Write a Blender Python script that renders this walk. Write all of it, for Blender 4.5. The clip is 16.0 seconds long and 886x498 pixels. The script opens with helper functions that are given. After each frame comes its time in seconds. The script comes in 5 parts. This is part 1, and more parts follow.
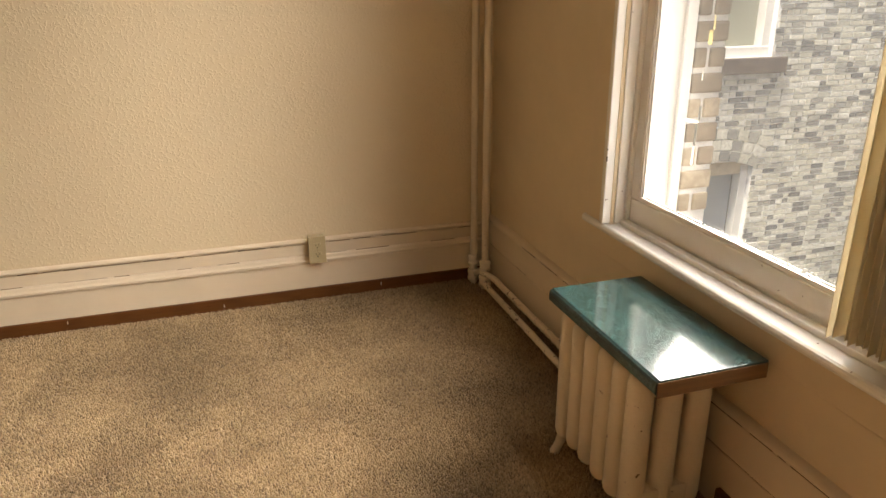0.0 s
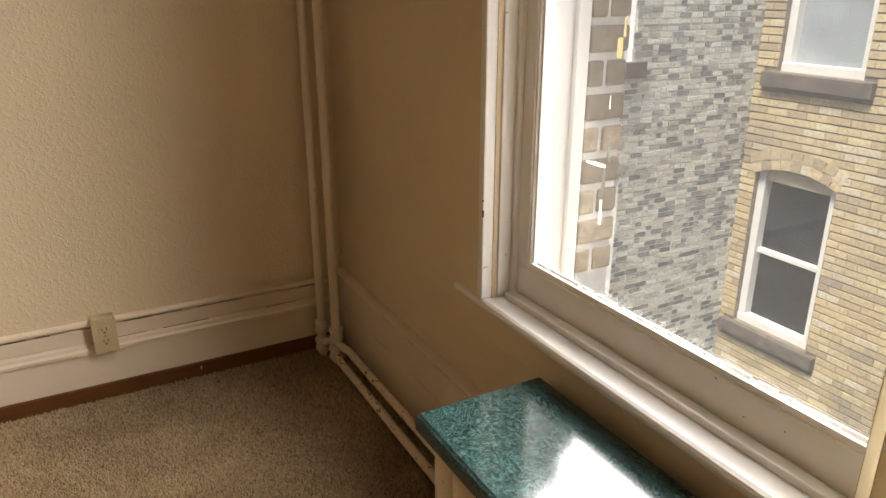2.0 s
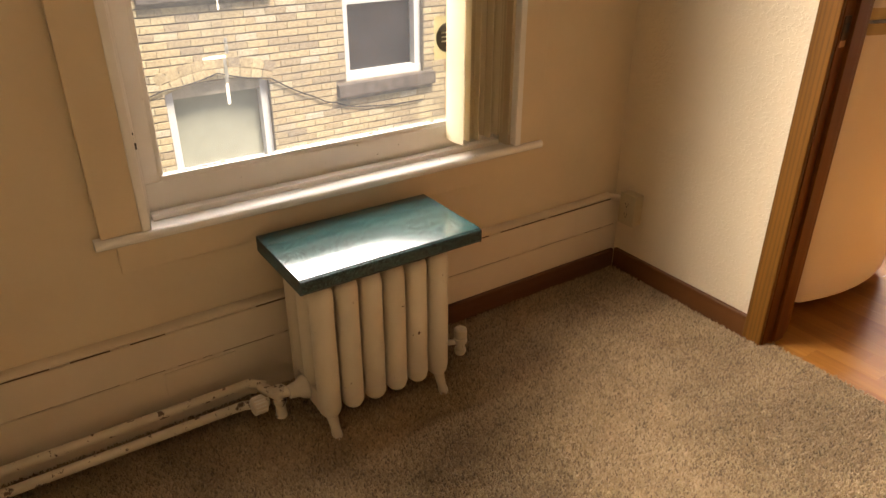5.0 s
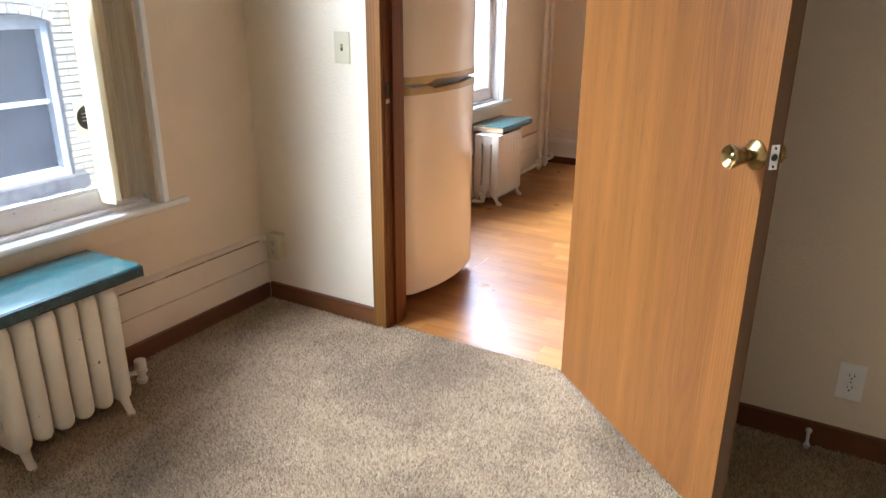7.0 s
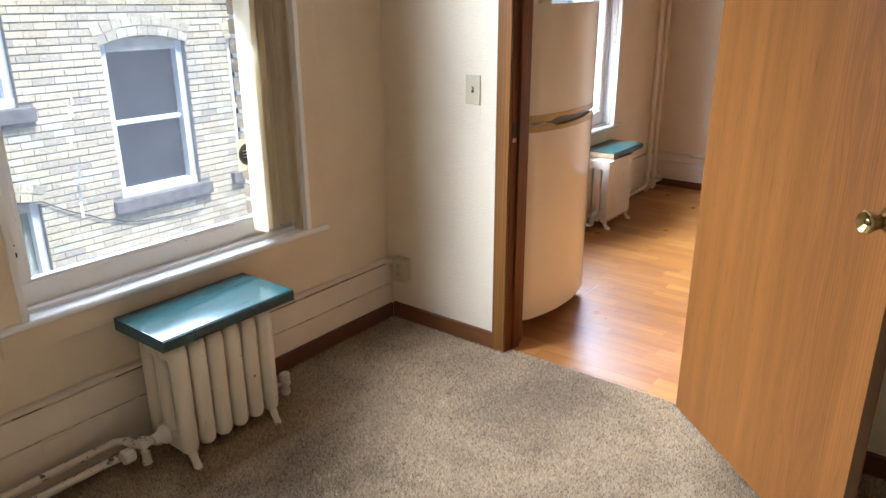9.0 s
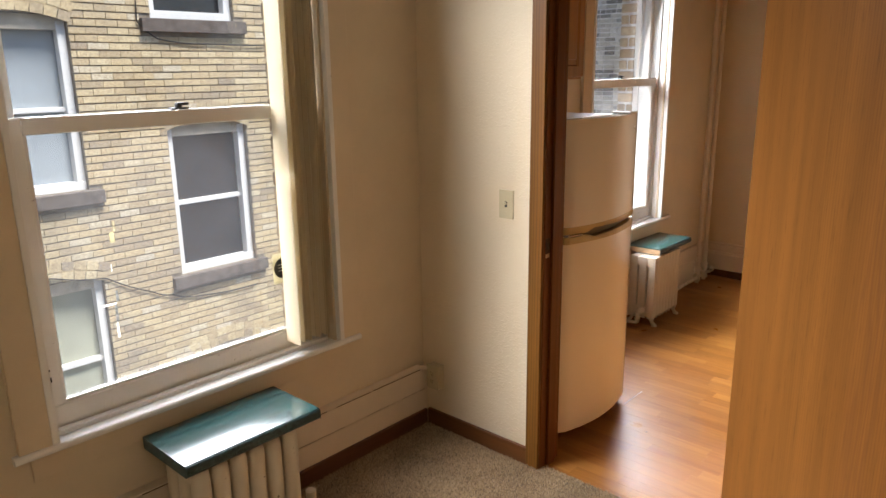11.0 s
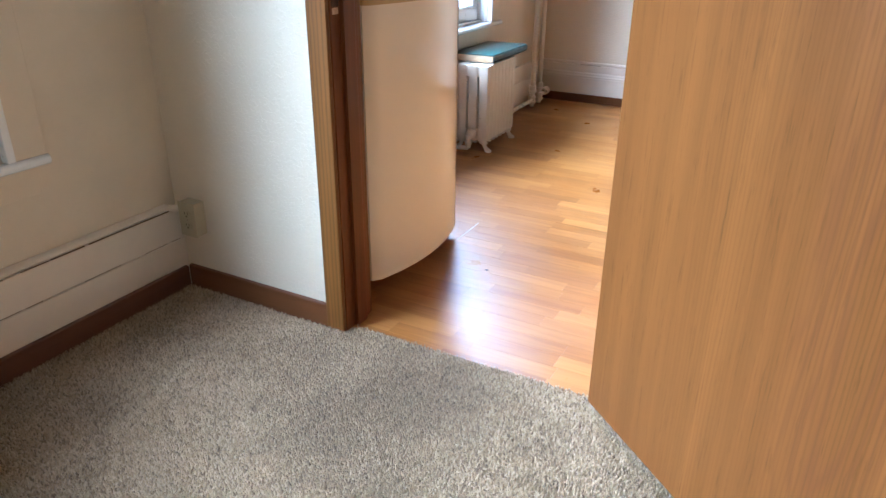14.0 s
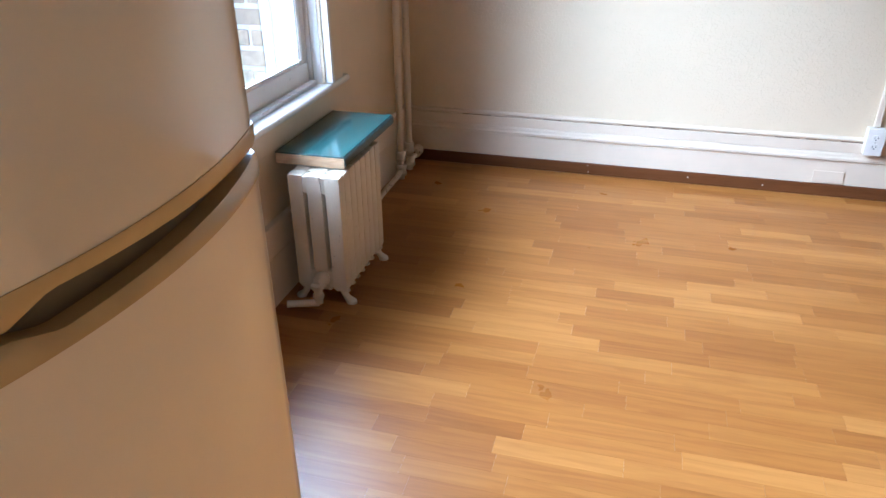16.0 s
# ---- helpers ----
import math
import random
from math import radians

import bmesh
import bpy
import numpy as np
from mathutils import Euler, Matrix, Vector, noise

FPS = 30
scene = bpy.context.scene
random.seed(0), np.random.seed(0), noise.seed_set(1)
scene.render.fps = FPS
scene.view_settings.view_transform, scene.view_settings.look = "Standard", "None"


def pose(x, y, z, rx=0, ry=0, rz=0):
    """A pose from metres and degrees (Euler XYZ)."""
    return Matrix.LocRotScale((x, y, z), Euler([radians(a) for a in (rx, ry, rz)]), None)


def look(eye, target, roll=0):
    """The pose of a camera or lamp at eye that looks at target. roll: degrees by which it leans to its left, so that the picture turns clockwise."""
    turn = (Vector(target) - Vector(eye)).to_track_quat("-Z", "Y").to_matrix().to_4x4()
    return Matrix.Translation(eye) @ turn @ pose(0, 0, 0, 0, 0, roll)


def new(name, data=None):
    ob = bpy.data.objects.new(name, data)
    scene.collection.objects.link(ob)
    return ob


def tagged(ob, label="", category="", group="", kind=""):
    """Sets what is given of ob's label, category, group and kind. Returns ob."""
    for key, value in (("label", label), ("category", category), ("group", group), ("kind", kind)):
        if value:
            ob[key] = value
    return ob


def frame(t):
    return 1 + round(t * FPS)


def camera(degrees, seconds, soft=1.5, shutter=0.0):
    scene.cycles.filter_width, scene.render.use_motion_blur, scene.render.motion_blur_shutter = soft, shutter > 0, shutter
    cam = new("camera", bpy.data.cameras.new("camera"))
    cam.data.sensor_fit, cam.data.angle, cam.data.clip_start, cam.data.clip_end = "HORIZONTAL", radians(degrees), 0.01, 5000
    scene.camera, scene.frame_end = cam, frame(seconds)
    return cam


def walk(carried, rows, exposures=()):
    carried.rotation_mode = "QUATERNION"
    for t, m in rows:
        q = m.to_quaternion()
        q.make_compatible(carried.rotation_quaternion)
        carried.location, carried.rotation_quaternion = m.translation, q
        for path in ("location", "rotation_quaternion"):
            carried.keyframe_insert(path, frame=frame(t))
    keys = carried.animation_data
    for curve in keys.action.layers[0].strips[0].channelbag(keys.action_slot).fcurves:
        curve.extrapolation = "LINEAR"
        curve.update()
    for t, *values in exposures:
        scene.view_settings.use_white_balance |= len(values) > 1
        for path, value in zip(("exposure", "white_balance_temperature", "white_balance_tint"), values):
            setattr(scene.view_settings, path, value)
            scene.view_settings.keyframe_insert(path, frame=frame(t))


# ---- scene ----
cam = camera(64.0, 16.0)
PATH = [
    (0, (1.012, 1.227, 1.277), (1.577, 3.013, 0.577), -0.4),
    (0.5, (1.093, 1.331, 1.257), (1.683, 3.11, 0.559), -0.6),
    (1, (1.18, 1.417, 1.249), (1.791, 3.189, 0.551), -0.4),
    (1.5, (1.262, 1.574, 1.256), (1.916, 3.331, 0.557), -0.5),
    (2, (1.323, 1.808, 1.246), (2.224, 3.455, 0.556), 0.0),
    (2.5, (1.39, 2.097, 1.226), (2.715, 3.413, 0.51), -1.3),
    (3, (1.439, 2.374, 1.213), (3.097, 3.216, 0.476), -0.3),
    (3.5, (1.454, 2.641, 1.18), (3.279, 2.835, 0.385), -0.3),
    (4, (1.313, 2.885, 1.217), (3.076, 2.532, 0.341), 0.9),
    (4.5, (0.931, 3.127, 1.282), (2.564, 2.412, 0.376), -0.3),
    (5, (0.483, 3.344, 1.298), (1.963, 2.356, 0.385), 0.1),
    (5.2, (0.297, 3.432, 1.33), (1.739, 2.392, 0.414), 0.0),
    (7.3, (-0.059, 3.682, 1.308), (0.844, 2.023, 0.65), -0.0),
    (7.5, (-0.049, 3.69, 1.308), (0.85, 2.03, 0.65), -0.2),
    (8, (-0.016, 3.755, 1.345), (0.881, 2.092, 0.69), -0.2),
    (8.5, (-0.011, 3.822, 1.412), (0.962, 2.203, 0.754), -0.3),
    (9, (-0.017, 3.845, 1.462), (1.135, 2.35, 0.8), -0.3),
    (9.2, (-0.026, 3.833, 1.484), (1.201, 2.398, 0.825), -0.3),
    (11.3, (-0.067, 3.685, 1.671), (1.239, 2.247, 1.193), -0.7),
    (11.5, (-0.082, 3.663, 1.676), (1.2, 2.204, 1.2), -0.3),
    (12, (-0.093, 3.667, 1.643), (1.101, 2.118, 1.22), -0.3),
    (12.5, (-0.032, 3.698, 1.562), (1.038, 2.055, 1.167), -0.3),
    (13, (-0.007, 3.629, 1.386), (1.016, 1.957, 0.991), -0.3),
    (13.5, (0.082, 3.387, 1.183), (1.049, 1.714, 0.67), -0.2),
    (14, (0.335, 2.98, 1.143), (1.189, 1.378, 0.304), 0.5),
    (14.5, (0.626, 2.564, 1.243), (1.386, 0.974, 0.298), 1.0),
    (15, (0.83, 2.163, 1.229), (1.507, 0.53, 0.293), 0.2),
    (15.5, (1.022, 1.793, 1.258), (1.601, 0.119, 0.328), -0.3),
    (15.8, (1.065, 1.588, 1.312), (1.587, -0.1, 0.375), -0.3),
    (16, (1.03, 1.467, 1.287), (1.505, -0.24, 0.358), -0.4),
]
# seconds, stops, kelvin, tint: the clip's camera opens up and warms in the dim corners
EXPOSURES = [(0.0, 1.85, 7150, 10), (2.0, 1.52, 6650, 9), (3.0, 1.2, 6200, 8), (3.5, 1.18, 6200, 8), (4.0, 1.18, 6200, 9), (4.5, 1.45, 6800, 11), (5.0, 2.0, 7200, 14),
             (7.5, 2.65, 4400, 6), (9.0, 2.35, 4800, 7), (11.5, 1.78, 6300, 12), (12.5, 1.85, 6900, 15), (13.5, 2.2, 5200, 9), (14.0, 2.5, 4150, 3), (14.5, 2.42, 3900, 3), (15.0, 2.27, 4150, 4), (15.5, 2.15, 4300, 4), (16.0, 1.98, 4350, 4)]
walk(cam, [(t, look(eye, target, roll)) for t, eye, target, roll in PATH], EXPOSURES)

# ---------------- light ----------------
world = bpy.data.worlds.new("sky")
scene.world = world
world.use_nodes = True
wn = world.node_tree
sky = wn.nodes.new("ShaderNodeTexSky")
sky.sky_type = "NISHITA"
sky.sun_disc = False
sky.sun_elevation = radians(50)
sky.sun_rotation = radians(200)
bg = wn.nodes["Background"]
bg.inputs["Strength"].default_value = 0.09
wn.links.new(sky.outputs["Color"], bg.inputs["Color"])
sun = bpy.data.lights.new("sun", "SUN")
sun.energy, sun.angle, sun.color = 2.7, radians(18), (1.0, 0.93, 0.83)
new("sun", sun).matrix_world = look((0, 0, 0), (0.62, 0.18, -1.3))
# added lamps standing in for daylight in each window's opening: from over the roofs, down into the room ahead and to
# both sides
for y0, y1, z0, z1, beams in ((2.215, 3.00, 0.70, 2.50, ((-46, 5.0), (0, 6.6), (40, 3.0))), (-0.80, -0.04, 0.76, 2.50, ((-40, 6.6), (0, 7.8), (40, 7.8)))):
    for k, (swing, watts) in enumerate(beams):
        lamp = bpy.data.lights.new("daylight_fill", "AREA")
        lamp.shape, lamp.size, lamp.size_y = "RECTANGLE", y1 - y0, z1 - z0
        lamp.energy, lamp.color = watts, (1.0, 0.958, 0.935)
        lamp.spread = radians(60)
        eye = Vector((2.1975 - 0.001 * k, (y0 + y1) / 2, (z0 + z1) / 2))
        ahead = Vector((-math.cos(radians(swing)), math.sin(radians(swing)), -math.tan(radians(35.5))))
        new("daylight_fill", lamp).matrix_world = look(eye, eye + ahead)
# added fill lamp for broad sky-like light, inside the head of the bedroom window
lamp = bpy.data.lights.new("daylight_fill", "AREA")
lamp.shape, lamp.size, lamp.size_y = "RECTANGLE", 0.92, 0.34
lamp.energy, lamp.color = 7.5, (0.95, 0.97, 1.0)
lamp.spread = radians(150)
new("daylight_fill", lamp).matrix_world = look((2.196, 2.54, 2.35), (0.2, 2.3, 1.9))


# ---------------- helpers ----------------
def link(nt, a, b):
    nt.links.new(a, b)


def mat(name, color, rough=0.6, metal=0.0, spread=0.06, scale=6.0, bump=0.0, bump_scale=80.0, color2=None, coat=0.0, spec=0.5):
    m = bpy.data.materials.new(name)
    m.use_nodes = True
    nt = m.node_tree
    b = nt.nodes["Principled BSDF"]
    b.inputs["Roughness"].default_value = rough
    b.inputs["Metallic"].default_value = metal
    b.inputs["Coat Weight"].default_value = coat
    b.inputs["Specular IOR Level"].default_value = spec
    tc = nt.nodes.new("ShaderNodeTexCoord")
    n1 = nt.nodes.new("ShaderNodeTexNoise")
    n1.inputs["Scale"].default_value = scale
    n1.inputs["Detail"].default_value = 8
    link(nt, tc.outputs["Object"], n1.inputs["Vector"])
    ramp = nt.nodes.new("ShaderNodeValToRGB")
    c2 = color2 or tuple(max(0, c * (1 - 3 * spread)) for c in color)
    ramp.color_ramp.elements[0].position, ramp.color_ramp.elements[1].position = 0.3, 0.62
    ramp.color_ramp.elements[0].color = (*c2, 1)
    ramp.color_ramp.elements[1].color = (*color, 1)
    link(nt, n1.outputs["Fac"], ramp.inputs["Fac"])
    link(nt, ramp.outputs["Color"], b.inputs["Base Color"])
    if bump:
        n2 = nt.nodes.new("ShaderNodeTexNoise")
        n2.inputs["Scale"].default_value = bump_scale
        n2.inputs["Detail"].default_value = 4
        link(nt, tc.outputs["Object"], n2.inputs["Vector"])
        bp = nt.nodes.new("ShaderNodeBump")
        bp.inputs["Strength"].default_value = bump
        bp.inputs["Distance"].default_value = 0.004
        link(nt, n2.outputs["Fac"], bp.inputs["Height"])
        link(nt, bp.outputs["Normal"], b.inputs["Normal"])
    return m


def glass(name, rough=0.0, tint=(1, 1, 1)):
    m = bpy.data.materials.new(name)
    m.use_nodes = True
    nt = m.node_tree
    nt.nodes.remove(nt.nodes["Principled BSDF"])
    tr = nt.nodes.new("ShaderNodeBsdfTransparent")
    tr.inputs["Color"].default_value = (*tint, 1)
    gl = nt.nodes.new("ShaderNodeBsdfGlossy")
    gl.inputs["Roughness"].default_value = rough
    du = nt.nodes.new("ShaderNodeBsdfTranslucent")
    du.inputs["Color"].default_value = (0.9, 0.9, 0.9, 1)
    dm = nt.nodes.new("ShaderNodeMixShader")
    dm.inputs["Fac"].default_value = 0.009
    link(nt, tr.outputs["BSDF"], dm.inputs[1])
    link(nt, du.outputs["BSDF"], dm.inputs[2])
    lw = nt.nodes.new("ShaderNodeLayerWeight")
    lw.inputs["Blend"].default_value = 0.5
    mx = nt.nodes.new("ShaderNodeMixShader")
    pw = nt.nodes.new("ShaderNodeMath")
    pw.operation = "POWER"
    pw.inputs[1].default_value = 4.0
    link(nt, lw.outputs["Facing"], pw.inputs[0])
    ad = nt.nodes.new("ShaderNodeMath")
    ad.operation = "MULTIPLY_ADD"
    ad.inputs[1].default_value, ad.inputs[2].default_value = 0.55, 0.03
    link(nt, pw.outputs[0], ad.inputs[0])
    link(nt, ad.outputs[0], mx.inputs["Fac"])
    link(nt, dm.outputs["Shader"], mx.inputs[1])
    link(nt, gl.outputs["BSDF"], mx.inputs[2])
    link(nt, mx.outputs["Shader"], nt.nodes["Material Output"].inputs["Surface"])
    return m


def box(bm, x0, x1, y0, y1, z0, z1, bevel=0.0):
    r = bmesh.ops.create_cube(bm, size=1)
    bmesh.ops.transform(bm, verts=r["verts"], matrix=Matrix.Translation(((x0 + x1) / 2, (y0 + y1) / 2, (z0 + z1) / 2)) @ Matrix.Diagonal((abs(x1 - x0), abs(y1 - y0), abs(z1 - z0), 1)))
    if bevel:
        es = {e for v in r["verts"] for e in v.link_edges}
        bmesh.ops.bevel(bm, geom=list(es), offset=bevel, segments=2, affect="EDGES", profile=0.6)
    return bm


def boxes(*rows, bevel=0.0):
    bm = bmesh.new()
    for r in rows:
        box(bm, *r, bevel=bevel)
    return bm


def tube(bm, a, b, r, n=14, r2=None):
    a, b = Vector(a), Vector(b)
    d = b - a
    q = d.to_track_quat("Z", "Y").to_matrix().to_4x4()
    bmesh.ops.create_cone(bm, cap_ends=True, segments=n, radius1=r, radius2=r if r2 is None else r2, depth=d.length, matrix=Matrix.Translation((a + b) / 2) @ q)
    return bm


def prism(bm, pts, place):
    """A closed outline pts (u, v) drawn by place(u, v, 0) and place(u, v, 1) as a solid."""
    lo = [bm.verts.new(place(u, v, 0)) for u, v in pts]
    hi = [bm.verts.new(place(u, v, 1)) for u, v in pts]
    bm.faces.new(lo)
    bm.faces.new(hi[::-1])
    n = len(pts)
    for i in range(n):
        bm.faces.new((lo[i], hi[i], hi[(i + 1) % n], lo[(i + 1) % n]))
    bmesh.ops.recalc_face_normals(bm, faces=bm.faces[:])
    return bm


def part(name, bm, material, parent=None, label="", smooth=False):
    me = bpy.data.meshes.new(name)
    bm.normal_update()
    if smooth:
        for f in bm.faces:
            f.smooth = True
        for e in bm.edges:
            if len(e.link_faces) == 2 and e.calc_face_angle(0) > radians(40):
                e.smooth = False
    bm.to_mesh(me)
    bm.free()
    me.materials.append(material)
    ob = new(name, me)
    if parent:
        ob.parent = parent
    if label:
        ob["label"] = label
    return ob


def thing(name, label, category, group="", at=(0, 0, 0), kind=""):
    e = new(name)
    e.location = at
    return tagged(e, label, category, group, kind)


# ---------------- materials ----------------
def nodes_of(m):
    return m.node_tree, m.node_tree.nodes["Principled BSDF"]


def ramp_node(nt, stops):
    r = nt.nodes.new("ShaderNodeValToRGB")
    e = r.color_ramp.elements
    while len(e) < len(stops):
        e.new(0.5)
    for el, (p, c) in zip(e, stops):
        el.position, el.color = p, (*c, 1)
    return r


def mapped(nt, scale, rot=(0, 0, 0)):
    tc = nt.nodes.new("ShaderNodeTexCoord")
    mp = nt.nodes.new("ShaderNodeMapping")
    mp.inputs["Scale"].default_value = scale
    mp.inputs["Rotation"].default_value = rot
    link(nt, tc.outputs["Object"], mp.inputs["Vector"])
    return mp.outputs["Vector"]


def noise_node(nt, vec, scale, detail=4.0, rough=0.5, distort=0.0):
    n = nt.nodes.new("ShaderNodeTexNoise")
    n.inputs["Scale"].default_value = scale
    n.inputs["Detail"].default_value = detail
    n.inputs["Roughness"].default_value = rough
    n.inputs["Distortion"].default_value = distort
    link(nt, vec, n.inputs["Vector"])
    return n.outputs["Fac"]


def maths(nt, op, a, b):
    n = nt.nodes.new("ShaderNodeMath")
    n.operation = op
    for s, v in zip(n.inputs, (a, b)):
        if isinstance(v, (int, float)):
            s.default_value = v
        else:
            link(nt, v, s)
    return n.outputs[0]


def mixc(nt, fac, a, b, mode="MIX"):
    n = nt.nodes.new("ShaderNodeMix")
    n.data_type, n.blend_type = "RGBA", mode
    for s, v in ((n.inputs["Factor"], fac), (n.inputs["A"], a), (n.inputs["B"], b)):
        if isinstance(v, (int, float)):
            s.default_value = v
        elif isinstance(v, tuple):
            s.default_value = (*v, 1)
        else:
            link(nt, v, s)
    return n.outputs["Result"]


def bump_in(nt, b, height, strength, dist):
    bp = nt.nodes.new("ShaderNodeBump")
    bp.inputs["Strength"].default_value = strength
    bp.inputs["Distance"].default_value = dist
    link(nt, height, bp.inputs["Height"])
    link(nt, bp.outputs["Normal"], b.inputs["Normal"])


def piece_random(nt):
    """A random value for each piece, whether an object of its own or an island of a joined mesh."""
    oi = nt.nodes.new("ShaderNodeObjectInfo")
    ge = nt.nodes.new("ShaderNodeNewGeometry")
    return maths(nt, "FRACT", maths(nt, "ADD", oi.outputs["Random"], ge.outputs["Random Per Island"]), 0)


def plaster_mat(name, color):
    m = bpy.data.materials.new(name)
    m.use_nodes = True
    nt, b = nodes_of(m)
    v = mapped(nt, (1, 1, 1))
    big = noise_node(nt, v, 1.7, 5)
    link(nt, ramp_node(nt, [(0.3, tuple(c * 0.93 for c in color)), (0.7, color)]).outputs["Color"], b.inputs["Base Color"])
    r = [n for n in nt.nodes if n.bl_idname == "ShaderNodeValToRGB"][0]
    link(nt, big, r.inputs["Fac"])
    b.inputs["Roughness"].default_value = 0.62
    fine = noise_node(nt, v, 95, 3, 0.6)
    blob = noise_node(nt, v, 85, 2, 0.5, 0.4)
    cut = ramp_node(nt, [(0.5, (0, 0, 0)), (0.63, (1, 1, 1))])
    link(nt, blob, cut.inputs["Fac"])
    h = maths(nt, "ADD", maths(nt, "MULTIPLY", fine, 0.35), cut.outputs["Color"])
    bump_in(nt, b, h, 0.6, 0.0014)
    return m


def paint_mat(name, color, rough=0.38, chips=0.0, relief=0.12):
    """Old brushed gloss paint, with soft lumps and, where chips is set, worn dark spots."""
    m = bpy.data.materials.new(name)
    m.use_nodes = True
    nt, b = nodes_of(m)
    v = mapped(nt, (1, 1, 1))
    r = ramp_node(nt, [(0.32, tuple(c * 0.94 for c in color)), (0.6, color)])
    link(nt, noise_node(nt, v, 5, 8, 0.6), r.inputs["Fac"])
    col = r.outputs["Color"]
    if chips:
        c = ramp_node(nt, [(0.70 - chips, (0, 0, 0)), (0.72 - chips, (1, 1, 1))])
        link(nt, noise_node(nt, v, 42, 6, 0.65), c.inputs["Fac"])
        col = mixc(nt, c.outputs["Color"], col, (0.13, 0.08, 0.05))
    link(nt, col, b.inputs["Base Color"])
    b.inputs["Roughness"].default_value = rough
    bump_in(nt, b, noise_node(nt, v, 60, 4), relief, 0.002)
    return m


def wood_mat(name, light, dark, rough=0.38, stretch=(9, 9, 0.7), bands=2.2, pores=True, gloss=0.5, figure=0.5):
    """Stained wood with the grain along one axis (the smallest number of stretch)."""
    m = bpy.data.materials.new(name)
    m.use_nodes = True
    nt, b = nodes_of(m)
    v = mapped(nt, stretch)
    wv = nt.nodes.new("ShaderNodeTexWave")
    wv.wave_type, wv.bands_direction = "BANDS", "X"
    wv.inputs["Scale"].default_value = bands
    wv.inputs["Distortion"].default_value = 7.0
    wv.inputs["Detail"].default_value = 3
    wv.inputs["Detail Scale"].default_value = 0.7
    link(nt, v, wv.inputs["Vector"])
    broad = noise_node(nt, v, 0.55, 3)
    fine = noise_node(nt, mapped(nt, tuple(s * 12 for s in stretch)), 1.6, 3, 0.7)
    mid = tuple((a + c) / 2 for a, c in zip(light, dark))
    r1 = ramp_node(nt, [(0.25, mid), (0.75, light)])
    link(nt, broad, r1.inputs["Fac"])
    patch = ramp_node(nt, [(0.42, (0, 0, 0)), (0.62, (1, 1, 1))])
    link(nt, noise_node(nt, mapped(nt, tuple(s * 0.3 for s in stretch)), 1.0, 2), patch.inputs["Fac"])
    f = maths(nt, "MULTIPLY", maths(nt, "MULTIPLY", maths(nt, "POWER", wv.outputs["Fac"], 3.0), patch.outputs["Color"]), figure)
    col = mixc(nt, f, r1.outputs["Color"], dark)
    if pores:
        c = ramp_node(nt, [(0.56, (0, 0, 0)), (0.72, (1, 1, 1))])
        link(nt, fine, c.inputs["Fac"])
        col = mixc(nt, maths(nt, "MULTIPLY", c.outputs["Color"], 0.45), col, dark)
    sk = ramp_node(nt, [(0.34, (0.66, 0.62, 0.56)), (0.62, (1.08, 1.06, 1.04))])
    link(nt, noise_node(nt, mapped(nt, tuple(s * (1 if s > 5 else 0.5) for s in stretch)), 2.0, 4, 0.6), sk.inputs["Fac"])
    col = mixc(nt, 0.6, col, sk.outputs["Color"], "MULTIPLY")
    link(nt, col, b.inputs["Base Color"])
    b.inputs["Roughness"].default_value = rough
    b.inputs["Specular IOR Level"].default_value = gloss
    bump_in(nt, b, fine, 0.06, 0.001)
    return m


def strip_mat():
    """Laminate strips in honey tones, each with its own tone and streaks."""
    m = bpy.data.materials.new("laminate")
    m.use_nodes = True
    nt, b = nodes_of(m)
    rnd = piece_random(nt)
    tone = ramp_node(nt, [(0.0, (0.26, 0.100, 0.017)), (0.35, (0.305, 0.122, 0.021)), (0.75, (0.335, 0.14, 0.026)), (1.0, (0.41, 0.185, 0.039))])
    link(nt, rnd, tone.inputs["Fac"])
    tc = nt.nodes.new("ShaderNodeTexCoord")
    add = nt.nodes.new("ShaderNodeVectorMath")
    add.operation = "MULTIPLY_ADD"
    ge = nt.nodes.new("ShaderNodeNewGeometry")
    add.inputs[1].default_value = (2.2, 34, 1)
    link(nt, ge.outputs["Position"], add.inputs[0])
    comb = nt.nodes.new("ShaderNodeCombineXYZ")
    link(nt, maths(nt, "MULTIPLY", rnd, 37.0), comb.inputs["X"])
    link(nt, maths(nt, "MULTIPLY", rnd, 91.0), comb.inputs["Z"])
    link(nt, comb.outputs["Vector"], add.inputs[2])
    streak = noise_node(nt, add.outputs["Vector"], 1.4, 6, 0.6, 0.8)
    sr = ramp_node(nt, [(0.33, (0.74, 0.68, 0.62)), (0.6, (1, 1, 1))])
    link(nt, streak, sr.inputs["Fac"])
    link(nt, mixc(nt, 0.75, tone.outputs["Color"], sr.outputs["Color"], "MULTIPLY"), b.inputs["Base Color"])
    rr = ramp_node(nt, [(0.3, (0.27, 0.27, 0.27)), (0.7, (0.4, 0.4, 0.4))])
    link(nt, noise_node(nt, ge.outputs["Position"], 4, 5), rr.inputs["Fac"])
    link(nt, rr.outputs["Color"], b.inputs["Roughness"])
    b.inputs["Specular IOR Level"].default_value = 0.28
    return m


